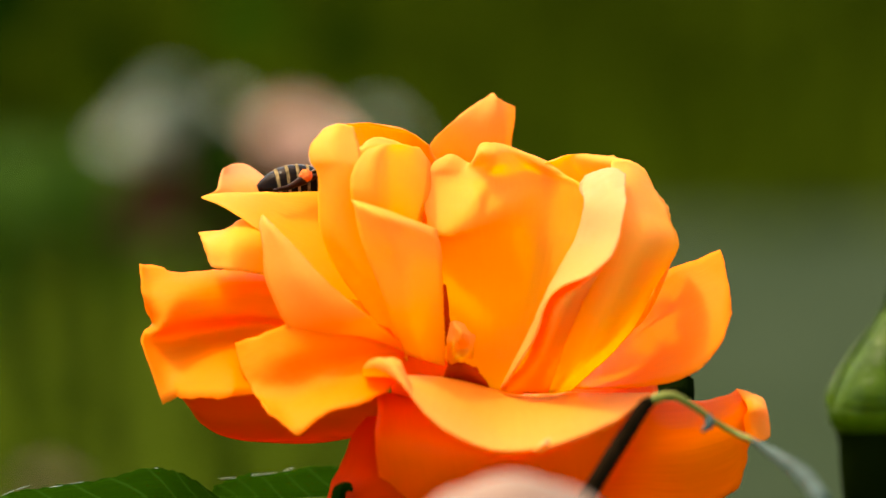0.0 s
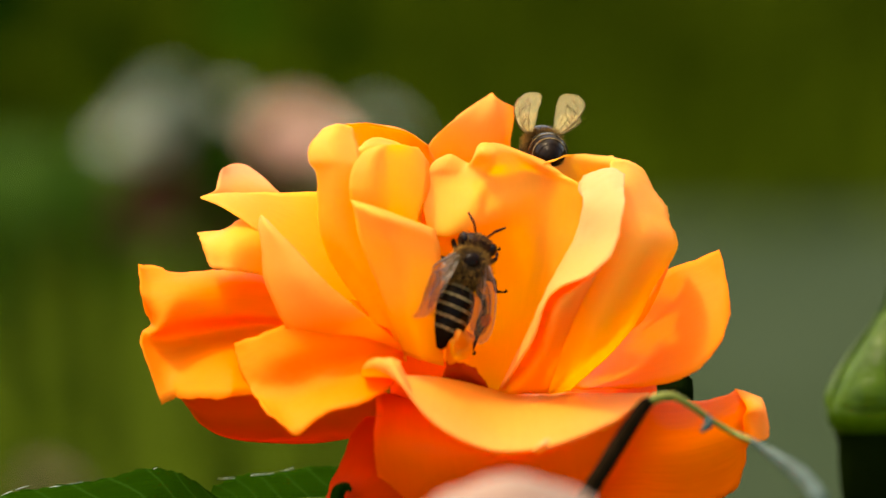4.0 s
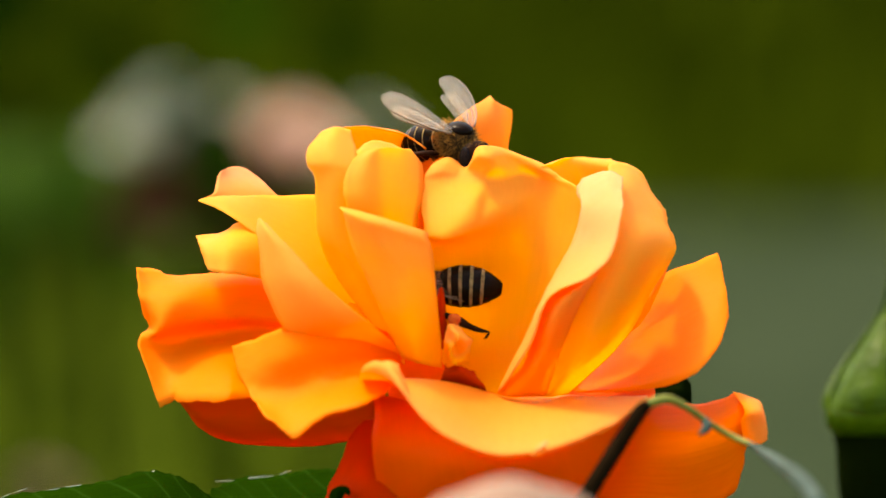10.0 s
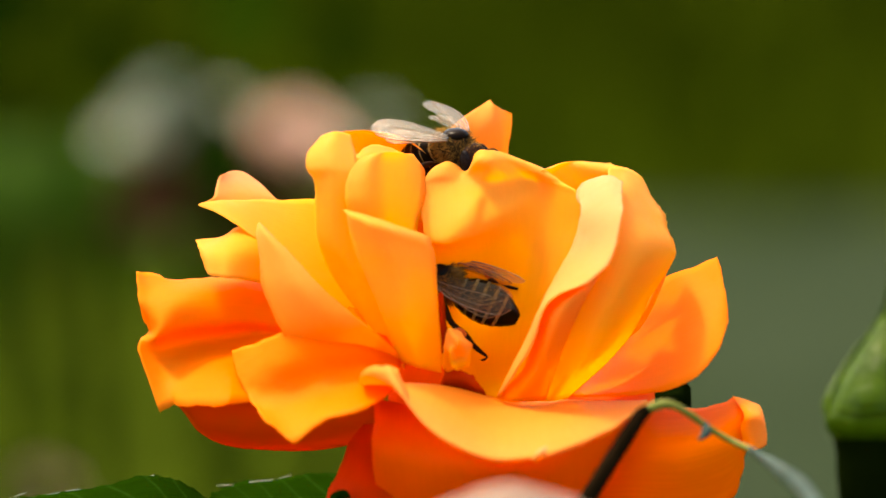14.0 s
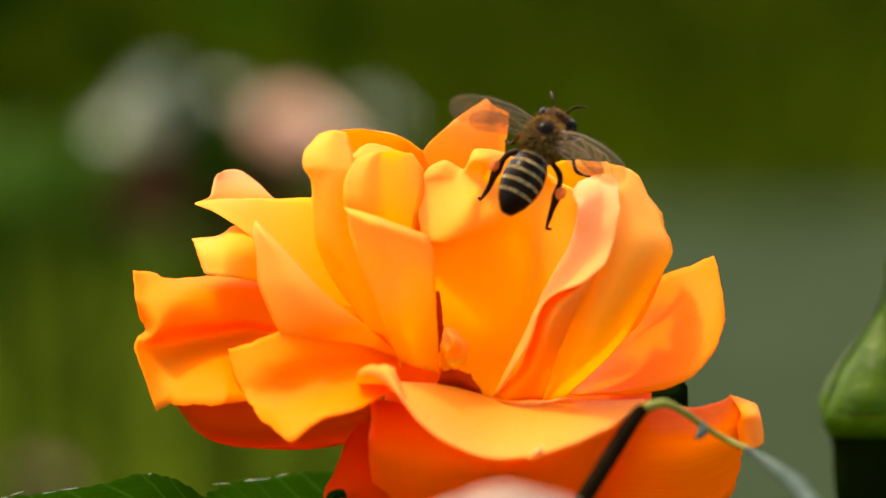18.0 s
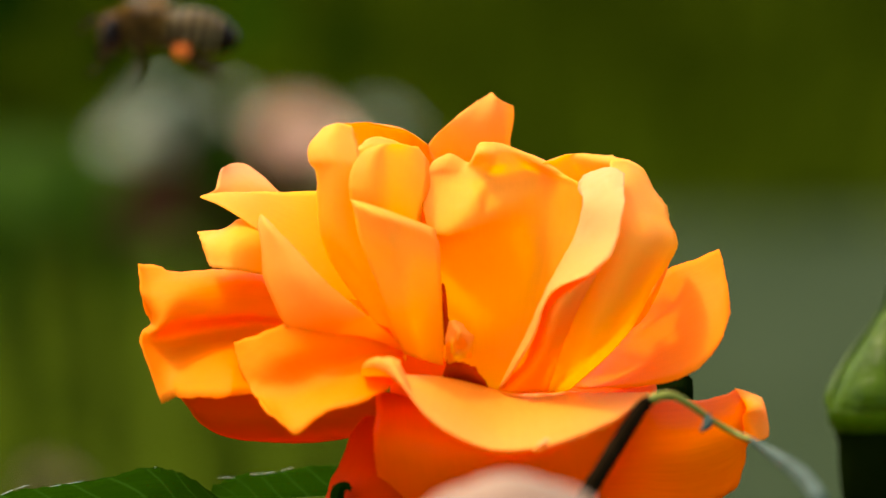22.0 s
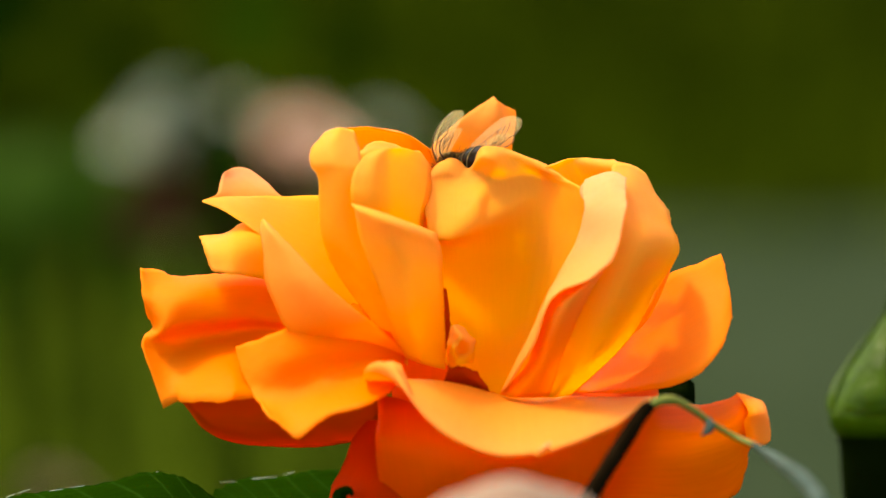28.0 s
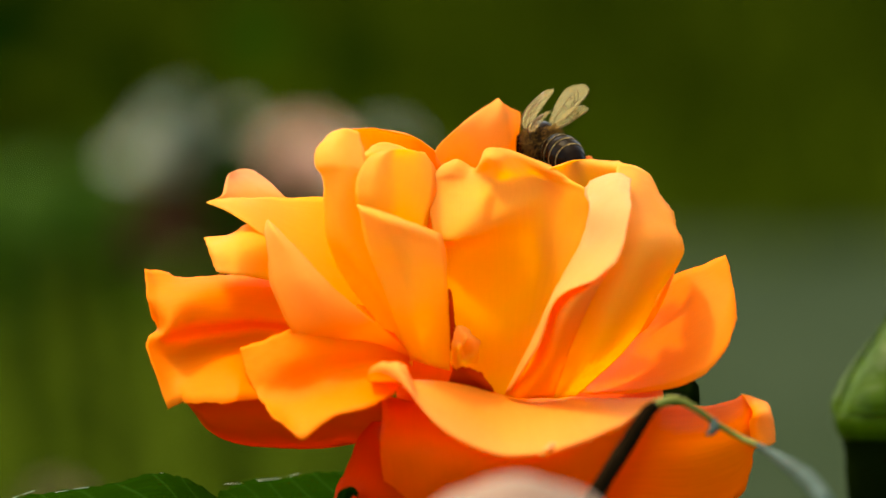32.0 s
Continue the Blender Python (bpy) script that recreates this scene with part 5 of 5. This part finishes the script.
    wings(BEE_A, [(2.1, 3.25), (17.85, 18.3), (20.3, 20.5), (21.15, 23.9)],
          [(0, -24, -3), (0.6, -14, 2), (1.0, 45, 50), (1.4, 12, 18), (1.6, 34, 20), (1.9, 34, 20), (2.0, 62, 40), (3.5, 6, 18), (5.2, 4, 40), (6, 4, 45), (7, 42, 26), (7.6, 0, 4), (8, -20, -2),
           (13.2, -20, -2), (14.0, 2, 10), (17, 3, 14), (18.6, 30, 18), (19, 34, 14), (20.9, 20, 40), (32, 5, 16)])
    wings(BEE_B, [(8.55, 9.25), (15.0, 17.9), (24.6, 26.8)],
          [(0, 0, 15), (2.3, 0, 15), (3, 42, 14), (5.5, 0, 14), (6.4, 0, 14), (7, -6, 16), (8, 2, 20), (9.4, 38, 50), (9.6, 25, 38), (10, 14, 36), (10.5, 12, 32), (11, 6, 30),
           (11.5, 10, 28), (12, 3, 26), (12.5, 10, 20), (13, 16, 16), (13.5, 8, 26), (14, 3, 34), (14.5, 20, 24), (27.5, 16, 30), (28, 18, 28), (28.5, 28, 20), (29, 32, 2), (29.6, 12, 10), (30, -2, 10),
           (30.5, 10, 20), (31, 27, 26), (32, 38, 14)],
          [(0, 0), (8.6, 0), (9.5, 20), (14, 20), (14.6, 0), (32, 0)], [(0, 0), (28.6, 0), (29, 25), (29.5, 0), (30.5, 0), (31, 0), (32, -6)])


motions()
